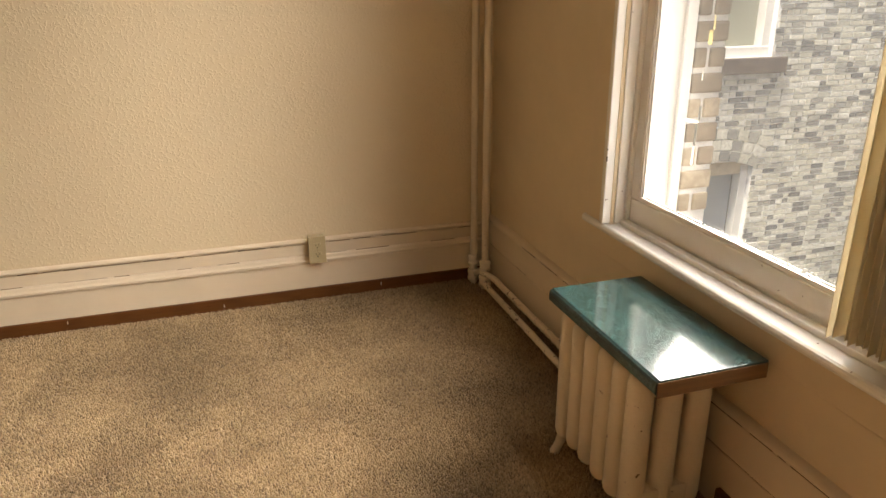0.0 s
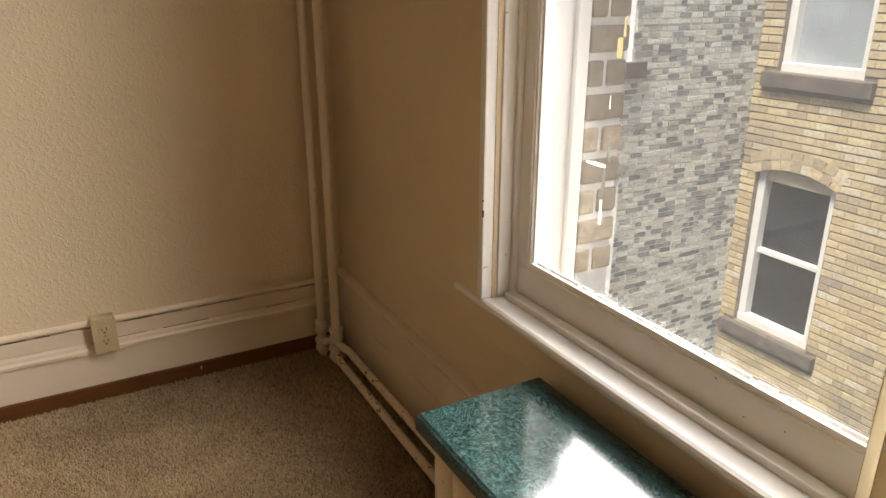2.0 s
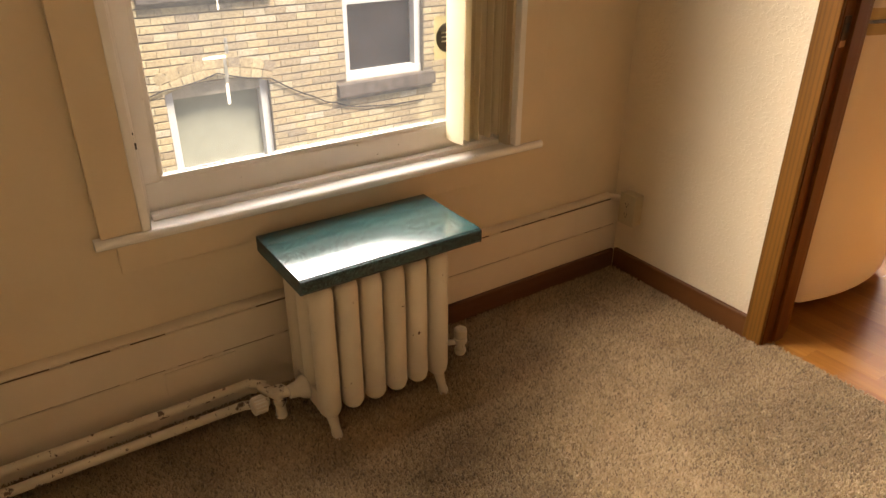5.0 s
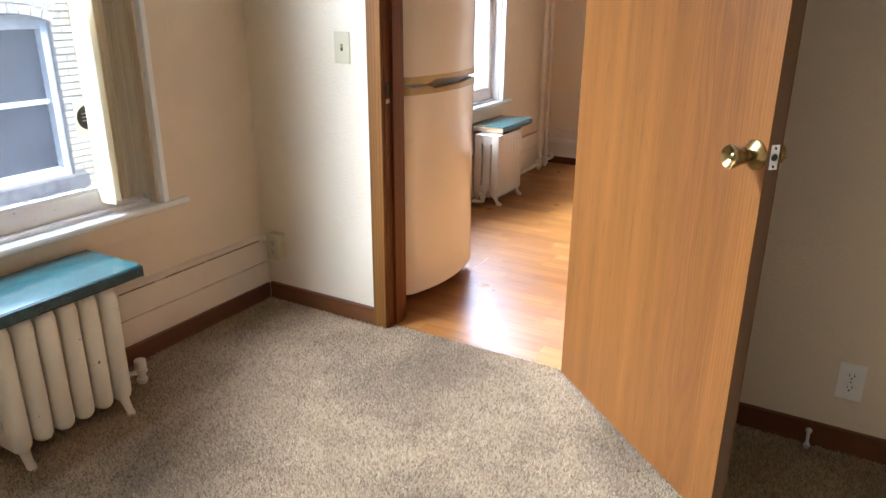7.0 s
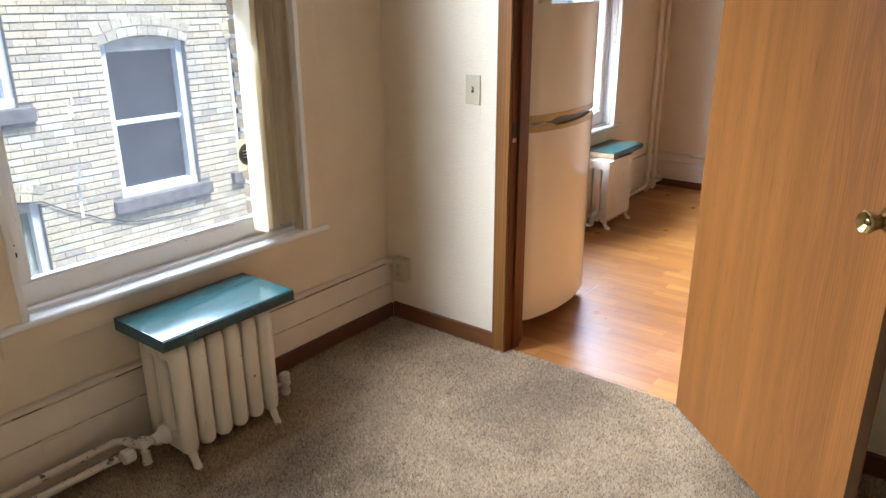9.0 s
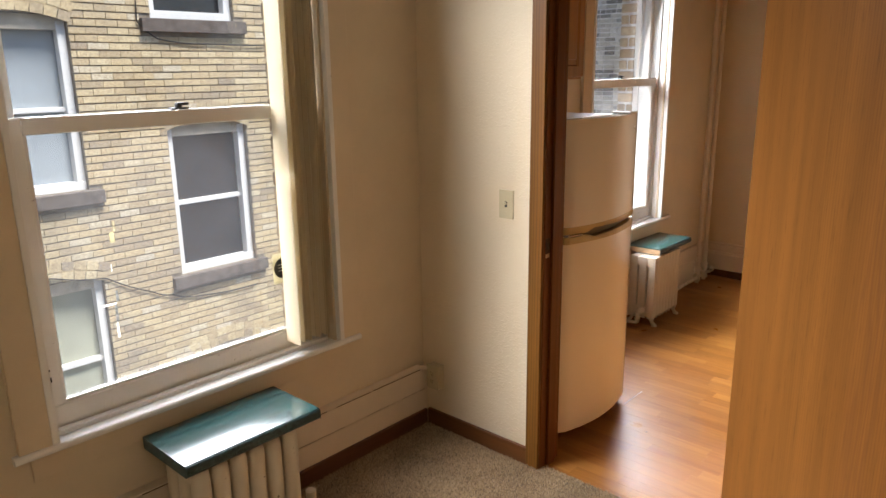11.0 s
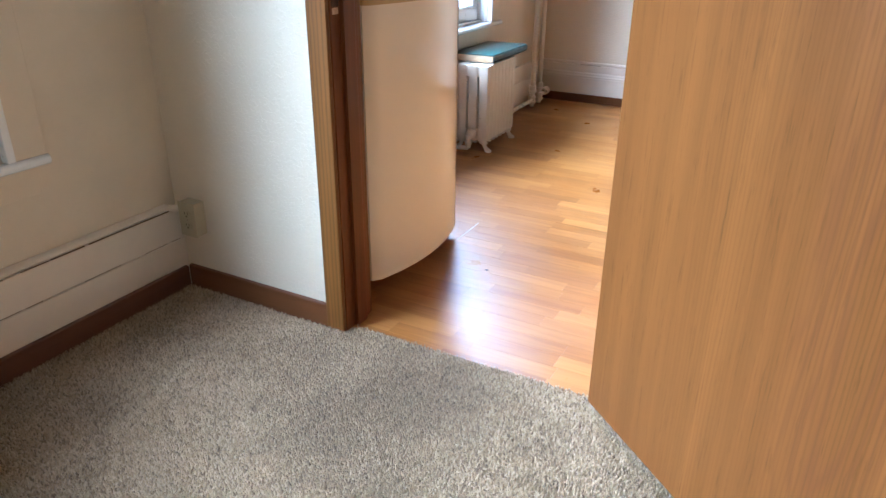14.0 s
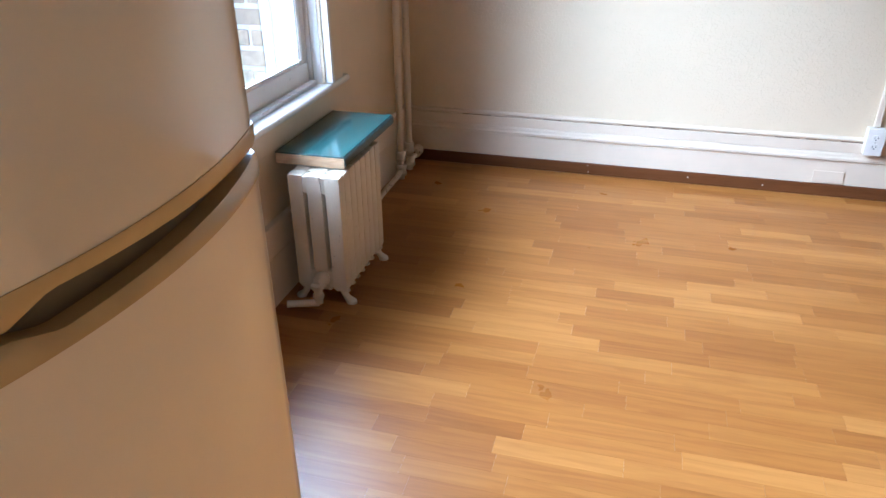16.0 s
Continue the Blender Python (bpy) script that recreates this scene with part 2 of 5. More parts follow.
def brick_mat(name, stops, soot=0.5):
    m = bpy.data.materials.new(name)
    m.use_nodes = True
    nt, b = nodes_of(m)
    tone = ramp_node(nt, stops)
    link(nt, piece_random(nt), tone.inputs["Fac"])
    ge = nt.nodes.new("ShaderNodeNewGeometry")
    grit = noise_node(nt, ge.outputs["Position"], 38, 6, 0.65)
    g = ramp_node(nt, [(0.32, (0.6, 0.57, 0.54)), (0.62, (1.05, 1.04, 1.0))])
    link(nt, grit, g.inputs["Fac"])
    col = mixc(nt, 0.8, tone.outputs["Color"], g.outputs["Color"], "MULTIPLY")
    patch = ramp_node(nt, [(0.5, (0, 0, 0)), (0.68, (1, 1, 1))])
    link(nt, noise_node(nt, ge.outputs["Position"], 1.3, 5, 0.6), patch.inputs["Fac"])
    col = mixc(nt, maths(nt, "MULTIPLY", patch.outputs["Color"], soot), col, (0.17, 0.16, 0.15))
    link(nt, col, b.inputs["Base Color"])
    b.inputs["Roughness"].default_value = 0.9
    bump_in(nt, b, grit, 0.5, 0.004)
    return m


def carpet_mat(name, pile):
    m = bpy.data.materials.new(name)
    m.use_nodes = True
    nt, b = nodes_of(m)
    ge = nt.nodes.new("ShaderNodeNewGeometry")
    pos = ge.outputs["Position"]
    if pile:
        fac = ge.outputs["Random Per Island"]
    else:
        fac = noise_node(nt, pos, 260, 2)
    tone = ramp_node(nt, [(0.0, (0.21, 0.15, 0.088)), (0.2, (0.34, 0.24, 0.13)), (0.7, (0.48, 0.345, 0.19)), (1.0, (0.57, 0.425, 0.25))])
    link(nt, fac, tone.inputs["Fac"])
    st = ramp_node(nt, [(0.36, (0.56, 0.54, 0.53)), (0.58, (1, 1, 1))])
    link(nt, noise_node(nt, pos, 2.1, 5, 0.62), st.inputs["Fac"])
    link(nt, mixc(nt, 0.85, tone.outputs["Color"], st.outputs["Color"], "MULTIPLY"), b.inputs["Base Color"])
    b.inputs["Roughness"].default_value = 1.0
    b.inputs["Specular IOR Level"].default_value = 0.1
    b.inputs["Sheen Weight"].default_value = 0.15
    if not pile:
        bump_in(nt, b, fac, 1.0, 0.006)
    return m


def marble_mat(name="green_marble_laminate", ior=1.78, rough=0.12, gain=1.0):
    """Green marble-pattern laminate with pale flecks and veins."""
    m = bpy.data.materials.new(name)
    m.use_nodes = True
    nt, b = nodes_of(m)
    v = mapped(nt, (1, 1, 1))
    base = ramp_node(nt, [(p, tuple(c * gain for c in col)) for p, col in ((0.36, (0.001, 0.006, 0.006)), (0.5, (0.003, 0.016, 0.016)), (0.66, (0.014, 0.062, 0.058)))])
    link(nt, noise_node(nt, v, 42, 10, 0.8, 0.8), base.inputs["Fac"])
    vein = ramp_node(nt, [(0.47, (0, 0, 0)), (0.5, (1, 1, 1)), (0.53, (0, 0, 0))])
    link(nt, noise_node(nt, v, 75, 8, 0.75, 1.2), vein.inputs["Fac"])
    link(nt, mixc(nt, maths(nt, "MULTIPLY", vein.outputs["Color"], 0.34), base.outputs["Color"], (0.20, 0.36, 0.33)), b.inputs["Base Color"])
    b.inputs["Roughness"].default_value = rough
    b.inputs["IOR"].default_value = ior
    return m


def plain(name, color, rough=0.5, metal=0.0, spread=0.05, scale=14.0, bump=0.0, bump_scale=60.0):
    return mat(name, color, rough, metal, spread, scale, bump, bump_scale)


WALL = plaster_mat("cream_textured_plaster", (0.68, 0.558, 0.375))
# Ceiling is out of view; darker than the walls to cut bounced light.
CEIL = plaster_mat("darkened_ceiling_plaster", (0.50, 0.45, 0.37))
PLASTER = paint_mat("smooth_cream_wall_paint", (0.65, 0.532, 0.357), 0.55, 0.0, 0.25)
TRIM = paint_mat("cream_gloss_paint", (0.69, 0.58, 0.43), 0.4, 0.0)
SASH = paint_mat("white_gloss_paint", (0.80, 0.78, 0.73), 0.26, 0.01)
RAD = paint_mat("radiator_paint", (0.62, 0.545, 0.41), 0.42, 0.02, 1.0)
PIPE = paint_mat("pipe_paint", (0.67, 0.59, 0.46), 0.4, 0.02, 0.5)
RUSTY = paint_mat("worn_pipe_paint", (0.66, 0.57, 0.42), 0.5, 0.11, 0.6)
TOE = wood_mat("dark_stained_baseboard", (0.145, 0.055, 0.015), (0.06, 0.02, 0.006), 0.5, (0.7, 9, 9), 2.0, gloss=0.25)
CASING = wood_mat("brown_stained_casing", (0.185, 0.079, 0.011), (0.09, 0.034, 0.007), 0.48, (12, 12, 0.7), 2.0, gloss=0.25)
JAMB = wood_mat("red_brown_jamb", (0.18, 0.056, 0.006), (0.085, 0.026, 0.004), 0.45, (12, 12, 0.7), 2.0, gloss=0.25)
OAK = wood_mat("oak_veneer", (0.250, 0.099, 0.019), (0.080, 0.028, 0.006), 0.33, (7.5, 7.5, 0.45), 4.1, gloss=0.25, figure=0.26)
OAK_EDGE = wood_mat("dark_oak_edge", (0.17, 0.085, 0.03), (0.09, 0.04, 0.014), 0.45, (20, 20, 0.7), 2.0)
CABINET = wood_mat("cabinet_oak", (0.46, 0.22, 0.07), (0.24, 0.10, 0.03), 0.35, (9, 9, 0.6), 1.8)
PANEL = wood_mat("orange_wood_panel", (0.46, 0.21, 0.055), (0.35, 0.15, 0.036), 0.4, (9, 9, 0.6), 1.2, False)
RAWWOOD = wood_mat("raw_particle_wood", (0.27, 0.15, 0.06), (0.10, 0.045, 0.018), 0.8, (2, 30, 30), 2.0)
PALEWOOD = wood_mat("pale_raw_wood", (0.62, 0.46, 0.28), (0.42, 0.27, 0.14), 0.8, (2, 30, 30), 2.0)
LAM = strip_mat()
CARPET = carpet_mat("carpet_backing", False)
PILE = carpet_mat("carpet_pile", True)
MARBLE = marble_mat()
# Base raised 2.2 times: the sky's turquoise sheen is painted in.
MARBLE_PALE = marble_mat("sky_sheen_marble_laminate", 2.0, 0.12, 2.2)
# Shaded copy of MARBLE for board edges: less gloss, base slightly darker.
MARBLE_EDGE = marble_mat("shaded_laminate_edge", 1.4, 0.4, 0.9)
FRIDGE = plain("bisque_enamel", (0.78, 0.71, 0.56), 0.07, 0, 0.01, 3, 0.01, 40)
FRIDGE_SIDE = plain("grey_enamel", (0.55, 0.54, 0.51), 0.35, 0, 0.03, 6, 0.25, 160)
CREAM = plain("yellowed_cream_plastic", (0.50, 0.38, 0.17), 0.25, 0, 0.04)
OLIVE = plain("olive_grip_plastic", (0.14, 0.115, 0.06), 0.4)
BLACK = plain("black_rubber", (0.015, 0.014, 0.013), 0.5)
CHROME = plain("chrome", (0.75, 0.74, 0.72), 0.12, 1.0, 0.02)
BRASS = plain("aged_brass", (0.38, 0.265, 0.09), 0.27, 1.0, 0.12, 40)
STEEL = plain("galvanised_steel", (0.50, 0.52, 0.53), 0.42, 0.55, 0.1, 5)
IVORY = plain("ivory_plastic", (0.48, 0.40, 0.24), 0.35, 0, 0.02)
WHITEPL = plain("white_plastic", (0.74, 0.70, 0.62), 0.35, 0, 0.02)
SLOT = plain("dark_slot", (0.02, 0.018, 0.015), 0.6)
STONE = plain("brown_sandstone", (0.12, 0.098, 0.082), 0.85, 0, 0.16, 9, 0.6, 30)
ARCHHEAD = plain("cream_arch_board", (0.52, 0.45, 0.34), 0.7, 0, 0.08, 9)
DUSTY = plain("dusty_stone", (0.30, 0.275, 0.235), 0.95, 0, 0.2, 70, 0.6, 120)
OUTWHITE = paint_mat("weathered_white_paint", (0.64, 0.63, 0.60), 0.5, 0.05)
OUTPALE = plain("pale_storm_frame", (0.72, 0.72, 0.70), 0.4, 0, 0.02)
# Near-black colour paints the unlit rooms behind the panes.
DARKPANE = mat("unlit_room_black", (0.022, 0.023, 0.025), 0.12, 0, 0.15, 2.5, spec=0.22)
SHADE = plain("pale_roller_shade", (0.33, 0.335, 0.26), 0.8, 0, 0.05, 3)
# Pale blue-grey paints both curtain and reflected sky into the pane.
PALEPANE = plain("sky_tinted_curtain_pane", (0.30, 0.33, 0.345), 0.1, 0, 0.06, 3)
CURTAIN = plain("grey_curtain", (0.065, 0.06, 0.048), 0.9, 0, 0.1, 6)
BRICK = brick_mat("cream_brick", [(0.0, (0.33, 0.27, 0.19)), (0.2, (0.42, 0.335, 0.205)), (0.55, (0.49, 0.392, 0.235)), (0.85, (0.53, 0.44, 0.275)), (1.0, (0.52, 0.46, 0.35))], 0.35)
GREYBRICK = brick_mat("sooty_grey_brick", [(0.0, (0.16, 0.165, 0.165)), (0.25, (0.30, 0.305, 0.29)), (0.4, (0.50, 0.50, 0.44)), (0.75, (0.64, 0.64, 0.575)), (1.0, (0.68, 0.69, 0.66))], 0.3)
NEARBRICK = brick_mat("brown_reveal_brick", [(0.0, (0.30, 0.25, 0.19)), (0.5, (0.42, 0.36, 0.27)), (1.0, (0.52, 0.46, 0.36))], 0.45)
TANBRICK = brick_mat("tan_reveal_brick", [(0.0, (0.38, 0.28, 0.17)), (0.5, (0.48, 0.37, 0.24)), (1.0, (0.56, 0.46, 0.32))], 0.1)
MORTAR = plain("dark_mortar", (0.22, 0.185, 0.14), 0.95, 0, 0.12, 12, 0.5, 60)
PALEMORTAR = plain("pale_mortar", (0.76, 0.76, 0.74), 0.95, 0, 0.1, 12, 0.5, 60)
ASPHALT = plain("court_paving", (0.10, 0.095, 0.09), 0.9, 0, 0.15, 3, 0.5, 40)
BLIND = plain("cream_vinyl_slat", (0.78, 0.72, 0.58), 0.35, 0, 0.03, 5)
bnt, bb = nodes_of(BLIND)
bb.inputs["Transmission Weight"].default_value = 0.0
tl = bnt.nodes.new("ShaderNodeBsdfTranslucent")
tl.inputs["Color"].default_value = (0.96, 0.93, 0.84, 1)
bmx = bnt.nodes.new("ShaderNodeMixShader")
bmx.inputs["Fac"].default_value = 0.55
link(bnt, bb.outputs["BSDF"], bmx.inputs[1])
link(bnt, tl.outputs["BSDF"], bmx.inputs[2])
# Random slat tones paint the light and shade between stacked slats.
slat_light_tone = ramp_node(bnt, [(0.0, (0.45, 0.38, 0.25)), (0.45, (0.80, 0.73, 0.56)), (1.0, (0.98, 0.95, 0.86))])
link(bnt, piece_random(bnt), slat_light_tone.inputs["Fac"])
link(bnt, slat_light_tone.outputs["Color"], tl.inputs["Color"])
link(bnt, mixc(bnt, 0.75, (0.86, 0.80, 0.66), slat_light_tone.outputs["Color"], "MULTIPLY"), bb.inputs["Base Color"])
link(bnt, bmx.outputs["Shader"], bnt.nodes["Material Output"].inputs["Surface"])
TAPE = plain("white_masking_tape", (0.88, 0.87, 0.83), 0.7)
FAINT = plain("faded_tape_residue", (0.46, 0.45, 0.42), 0.7)
STICKER = plain("cream_sticker", (0.60, 0.54, 0.36), 0.5)
for mm in (TAPE, FAINT, STICKER):
    tnt, tb = nodes_of(mm)
    tt = tnt.nodes.new("ShaderNodeBsdfTranslucent")
    tt.inputs["Color"].default_value = (0.85, 0.83, 0.75, 1) if mm == TAPE else ((0.32, 0.32, 0.30, 1) if mm == FAINT else (0.50, 0.46, 0.33, 1))
    tx = tnt.nodes.new("ShaderNodeMixShader")
    tx.inputs["Fac"].default_value = 0.8
    link(tnt, tb.outputs["BSDF"], tx.inputs[1])
    link(tnt, tt.outputs["BSDF"], tx.inputs[2])
    link(tnt, tx.outputs["Shader"], tnt.nodes["Material Output"].inputs["Surface"])
COUNTER = plain("dark_grey_laminate", (0.055, 0.06, 0.062), 0.3, 0, 0.12, 60)
# cathedral figure in the veneer: long flattened loops
ont, ob_ = nodes_of(OAK)
otc = ont.nodes.new("ShaderNodeTexCoord")
omap = ont.nodes.new("ShaderNodeMapping")
omap.inputs["Location"].default_value = (-0.66 * 7.0, 0, -1.02 * 0.55)
omap.inputs["Scale"].default_value = (7.0, 0, 0.55)
link(ont, otc.outputs["Object"], omap.inputs["Vector"])
oln = ont.nodes.new("ShaderNodeVectorMath")
oln.operation = "LENGTH"
link(ont, omap.outputs["Vector"], oln.inputs[0])
owob = noise_node(ont, mapped(ont, (9, 9, 1.1)), 1.2, 3)
odist = maths(ont, "ADD", oln.outputs["Value"], maths(ont, "MULTIPLY", owob, 1.0))
osin = maths(ont, "POWER", maths(ont, "ABSOLUTE", maths(ont, "SINE", maths(ont, "MULTIPLY", odist, 19.0), 0), 0), 5.0)
omask = ramp_node(ont, [(0.55, (1, 1, 1)), (0.95, (0, 0, 0))])
link(ont, oln.outputs["Value"], omask.inputs["Fac"])
ofac = maths(ont, "MULTIPLY", maths(ont, "MULTIPLY", osin, omask.outputs["Color"]), 0.6)
oprev = ob_.inputs["Base Color"].links[0].from_socket
link(ont, mixc(ont, ofac, oprev, (0.14, 0.05, 0.014)), ob_.inputs["Base Color"])
GLASS = glass("window_glass")


# ---------------- plan ----------------
X = 2.145           # inner face of the window wall
XO = 2.495           # its outer face
YN = 4.085          # bedroom's north wall
YP, YPS = 1.468, 1.345   # partition, bedroom and kitchen faces
YS = -1.85          # kitchen's south wall
XW = -2.5           # west wall, unseen; set far back to weaken bounced light
ZC = 2.95           # ceiling
BED = dict(y0=1.992, y1=3.075, inner=(1.972, 3.087), outer=(1.872, 3.19), sill=(1.868, 3.205))
KIT = dict(y0=-0.935, y1=0.03, inner=(-0.95, 0.04), outer=(-1.05, 0.14), sill=(-1.10, 0.19))
Z0, Z1 = 0.545, 2.62     # wall opening
DX0, DX1, DH = 0.686, 1.472, 2.06   # doorway


def structure(ob, label, category):
    return tagged(ob, label, category, kind="structure")


def holder(name, label, category):
    return structure(new(name), label, category)


floor = structure(part("floor", boxes((XW, X, YP - 0.028, YN, -0.2, 0)), CARPET), "beige cut-pile bedroom carpet with faint stains", "carpet")
kfloor = structure(part("floor_kitchen", boxes((XW, X, YS, YP - 0.03, -0.2, -0.008)), MORTAR), "honey-coloured strip laminate kitchen floor", "floor")
structure(part("ceiling", boxes((XW - 0.1, XO, YS - 0.1, YN + 0.1, ZC, ZC + 0.15)), CEIL), "unseen plain plaster ceiling, darkened to weaken bounced light", "ceiling")
structure(part("wall_north", boxes((XW - 0.1, XO, YN, YN + 0.2, -0.2, ZC)), WALL), "cream textured plaster bedroom wall", "wall")
structure(part("wall_south", boxes((XW - 0.1, XO, YS - 0.2, YS, -0.2, ZC)), WALL), "cream textured plaster kitchen wall", "wall")
structure(part("wall_west", boxes((XW - 0.1, XW, YS, YN, -0.2, ZC)), WALL), "unseen cream textured plaster west wall", "wall")
structure(part("wall_partition", boxes((XW, DX0 - 0.02, YPS, YP, 0, ZC), (DX1 + 0.02, X, YPS, YP, 0, ZC), (DX0 - 0.02, DX1 + 0.02, YPS, YP, DH + 0.02, ZC)), WALL), "cream textured plaster partition wall", "wall")

# window wall: plaster leaf inside, brick leaf outside, both pierced
ys = [YS, KIT["y0"], KIT["y1"], BED["y0"], BED["y1"], YN]
XM = 2.375


def pierced(x0, x1, grow, zb=Z0):
    rows = [(x0, x1, ys[0], ys[1] - grow, -0.2, ZC), (x0, x1, ys[2] + grow, ys[3] - grow, -0.2, ZC), (x0, x1, ys[4] + grow, ys[5], -0.2, ZC)]
    for a, b in ((1, 2), (3, 4)):
        rows += [(x0, x1, ys[a] - grow, ys[b] + grow, -0.2, zb), (x0, x1, ys[a] - grow, ys[b] + grow, Z1, ZC)]
    return boxes(*rows)


wall_east = structure(part("wall_east", pierced(X, XM, 0.0), PLASTER), "cream painted plaster window wall", "wall")
leaf = part("brick_leaf", pierced(XM, XO, 0.055, 0.30), PALEMORTAR, wall_east, "outer brick leaf of the window wall")


# ---------------- skirting ----------------
def run(name, profile, a, b, wall, material, parent):
    """A moulding with profile (out from the wall, height) along a wall: 'N', 'S', 'P' from x=a to b, 'E' from y=a to b."""
    at = {"N": lambda u, v, k: (a + (b - a) * k, YN - u, v),
          "S": lambda u, v, k: (a + (b - a) * k, YS + u, v),
          "P": lambda u, v, k: (a + (b - a) * k, YP + u, v),
          "E": lambda u, v, k: (X - u, a + (b - a) * k, v)}[wall]
    return part(name, prism(bmesh.new(), profile, at), material, parent)


def plank(t, z0, z1, e=0.003):
    return [(0, z0), (t, z0), (t, z1 - e), (t - e, z1), (0, z1)]


def cap(t, z0, z1):
    h = z1 - z0
    return [(0, z0), (t, z0), (t, z0 + 0.3 * h), (t * 0.72, z0 + 0.5 * h), (t * 0.62, z0 + 0.8 * h), (t * 0.35, z1), (0, z1)]


def bead(t, z0, z1):
    h, pts = (z1 - z0) / 2, []
    for i in range(9):
        a = -math.pi / 2 + math.pi * i / 8
        pts.append((0.25 * t + 0.75 * t * max(0, math.cos(a)), z0 + h + h * math.sin(a)))
    return [(0, z0)] + pts + [(0, z1)]


for wall, a, b in (("N", XW, X - 0.002), ("S", XW, X - 0.002)):
    base = holder("baseboard_north" if wall == "N" else "baseboard_south", "tall cream baseboard over a dark brown strip", "baseboard")
    run("strip", plank(0.019, 0.0, 0.056), a, b, wall, TOE, base)["label"] = "dark brown wooden strip"
    run("board", plank(0.013, 0.057, 0.170), a, b, wall, TRIM, base)
    run("moulding", cap(0.021, 0.172, 0.204), a, b, wall, TRIM, base)
    run("upper_board", plank(0.008, 0.206, 0.254), a, b, wall, TRIM, base)
base = holder("baseboard_east", "cream panelled baseboard under the window", "baseboard")
run("board", plank(0.022, 0.0, 0.176), YP, YN - 0.022, "E", TRIM, base)
run("upper_board", plank(0.024, 0.180, 0.283), YP, YN - 0.022, "E", TRIM, base)
run("strip", plank(0.036, 0.0, 0.076), YP + 0.016, 2.42, "E", wood_mat("dark_baseboard_wood", (0.13, 0.05, 0.018), (0.05, 0.018, 0.007), 0.42, (9, 0.7, 9), 2.0), base)["label"] = "dark brown wooden strip"
part("patch_plate", boxes((X - 0.0265, X - 0.022, 2.93, 3.12, 0.095, 0.168), bevel=0.001), TRIM, base, "painted-over rectangular patch")
base = holder("baseboard_east_kitchen", "cream panelled baseboard in the kitchen", "baseboard")
run("board", plank(0.022, 0.0, 0.176), YS + 0.022, YPS, "E", TRIM, base)
run("upper_board", plank(0.024, 0.180, 0.283), YS + 0.022, YPS, "E", TRIM, base)
base = holder("baseboard_partition", "dark brown wooden baseboard", "baseboard")
run("board", plank(0.014, 0.0, 0.080), 1.535, X - 0.037, "P", TOE, base)
run("board", plank(0.014, 0.0, 0.080), XW, DX0 - 0.065, "P", TOE, base)

# grime caught in the joints of the old paint
GRIME = plain("brown_joint_grime", (0.22, 0.14, 0.075), 0.8, 0, 0.2, 30)


def grime_line(parent, wall, u, z, a, b, seed, fill=0.7):
    rng = random.Random(seed)
    bm = bmesh.new()
    s = a
    while s < b:
        e = min(b, s + rng.uniform(0.02, 0.16))
        h = rng.uniform(0.0004, 0.0012)
        if rng.random() < fill:
            if wall == "E":
                box(bm, X - u, X - u + 0.004, s, e, z - h, z + h)
            else:
                yy = YN - u if wall == "N" else YS + u
                box(bm, s, e, min(yy, yy + (0.004 if wall == "N" else -0.004)), max(yy, yy + (0.004 if wall == "N" else -0.004)), z - h, z + h)
        s = e + rng.uniform(0.0, 0.05)
    return part("grime_line", bm, GRIME, parent, "brown grime in a paint joint")


grime_line(bpy.data.objects["baseboard_east"], "E", 0.0225, 0.178, YP + 0.02, YN - 0.05, 1, 0.8)
grime_line(bpy.data.objects["baseboard_east"], "E", 0.0245, 0.2835, YP + 0.05, YN - 0.05, 2, 0.75)
grime_line(bpy.data.objects["baseboard_north"], "N", 0.0135, 0.171, XW + 0.1, X - 0.1, 3, 0.35)
grime_line(bpy.data.objects["baseboard_north"], "N", 0.0088, 0.2052, XW + 0.1, X - 0.1, 4, 0.5)
grime_line(bpy.data.objects["baseboard_north"], "N", 0.0085, 0.255, XW + 0.1, X - 0.1, 5, 0.6)
grime_line(bpy.data.objects["baseboard_south"], "S", 0.0135, 0.171, XW + 0.1, X - 0.1, 6, 0.5)
grime_line(bpy.data.objects["baseboard_south"], "S", 0.0085, 0.255, XW + 0.1, X - 0.1, 7, 0.45)

race = tagged(new("wire_raceway"), "cream painted surface wire raceway along the wall", "raceway")
run("run", bead(0.016, 0.256, 0.277), XW, 1.315, "N", TRIM, race)
run("run", bead(0.016, 0.256, 0.277), 1.385, X - 0.012, "N", TRIM, race)
run("run", bead(0.032, 0.285, 0.303), YP + 0.045, YN - 0.016, "E", TRIM, race)
part("elbow", tube(bmesh.new(), (X - 0.022, YP + 0.046, 0.294), (X - 0.055, YP + 0.024, 0.292), 0.011), TRIM, race, smooth=True)
race = tagged(new("wire_raceway"), "cream painted surface wire raceway in the kitchen", "raceway")
run("run", bead(0.014, 0.256, 0.277), XW, X - 0.012, "S", TRIM, race)
part("riser", boxes((0.012, 0.036, YS, YS + 0.016, 0.33, ZC), bevel=0.003), TRIM, race)


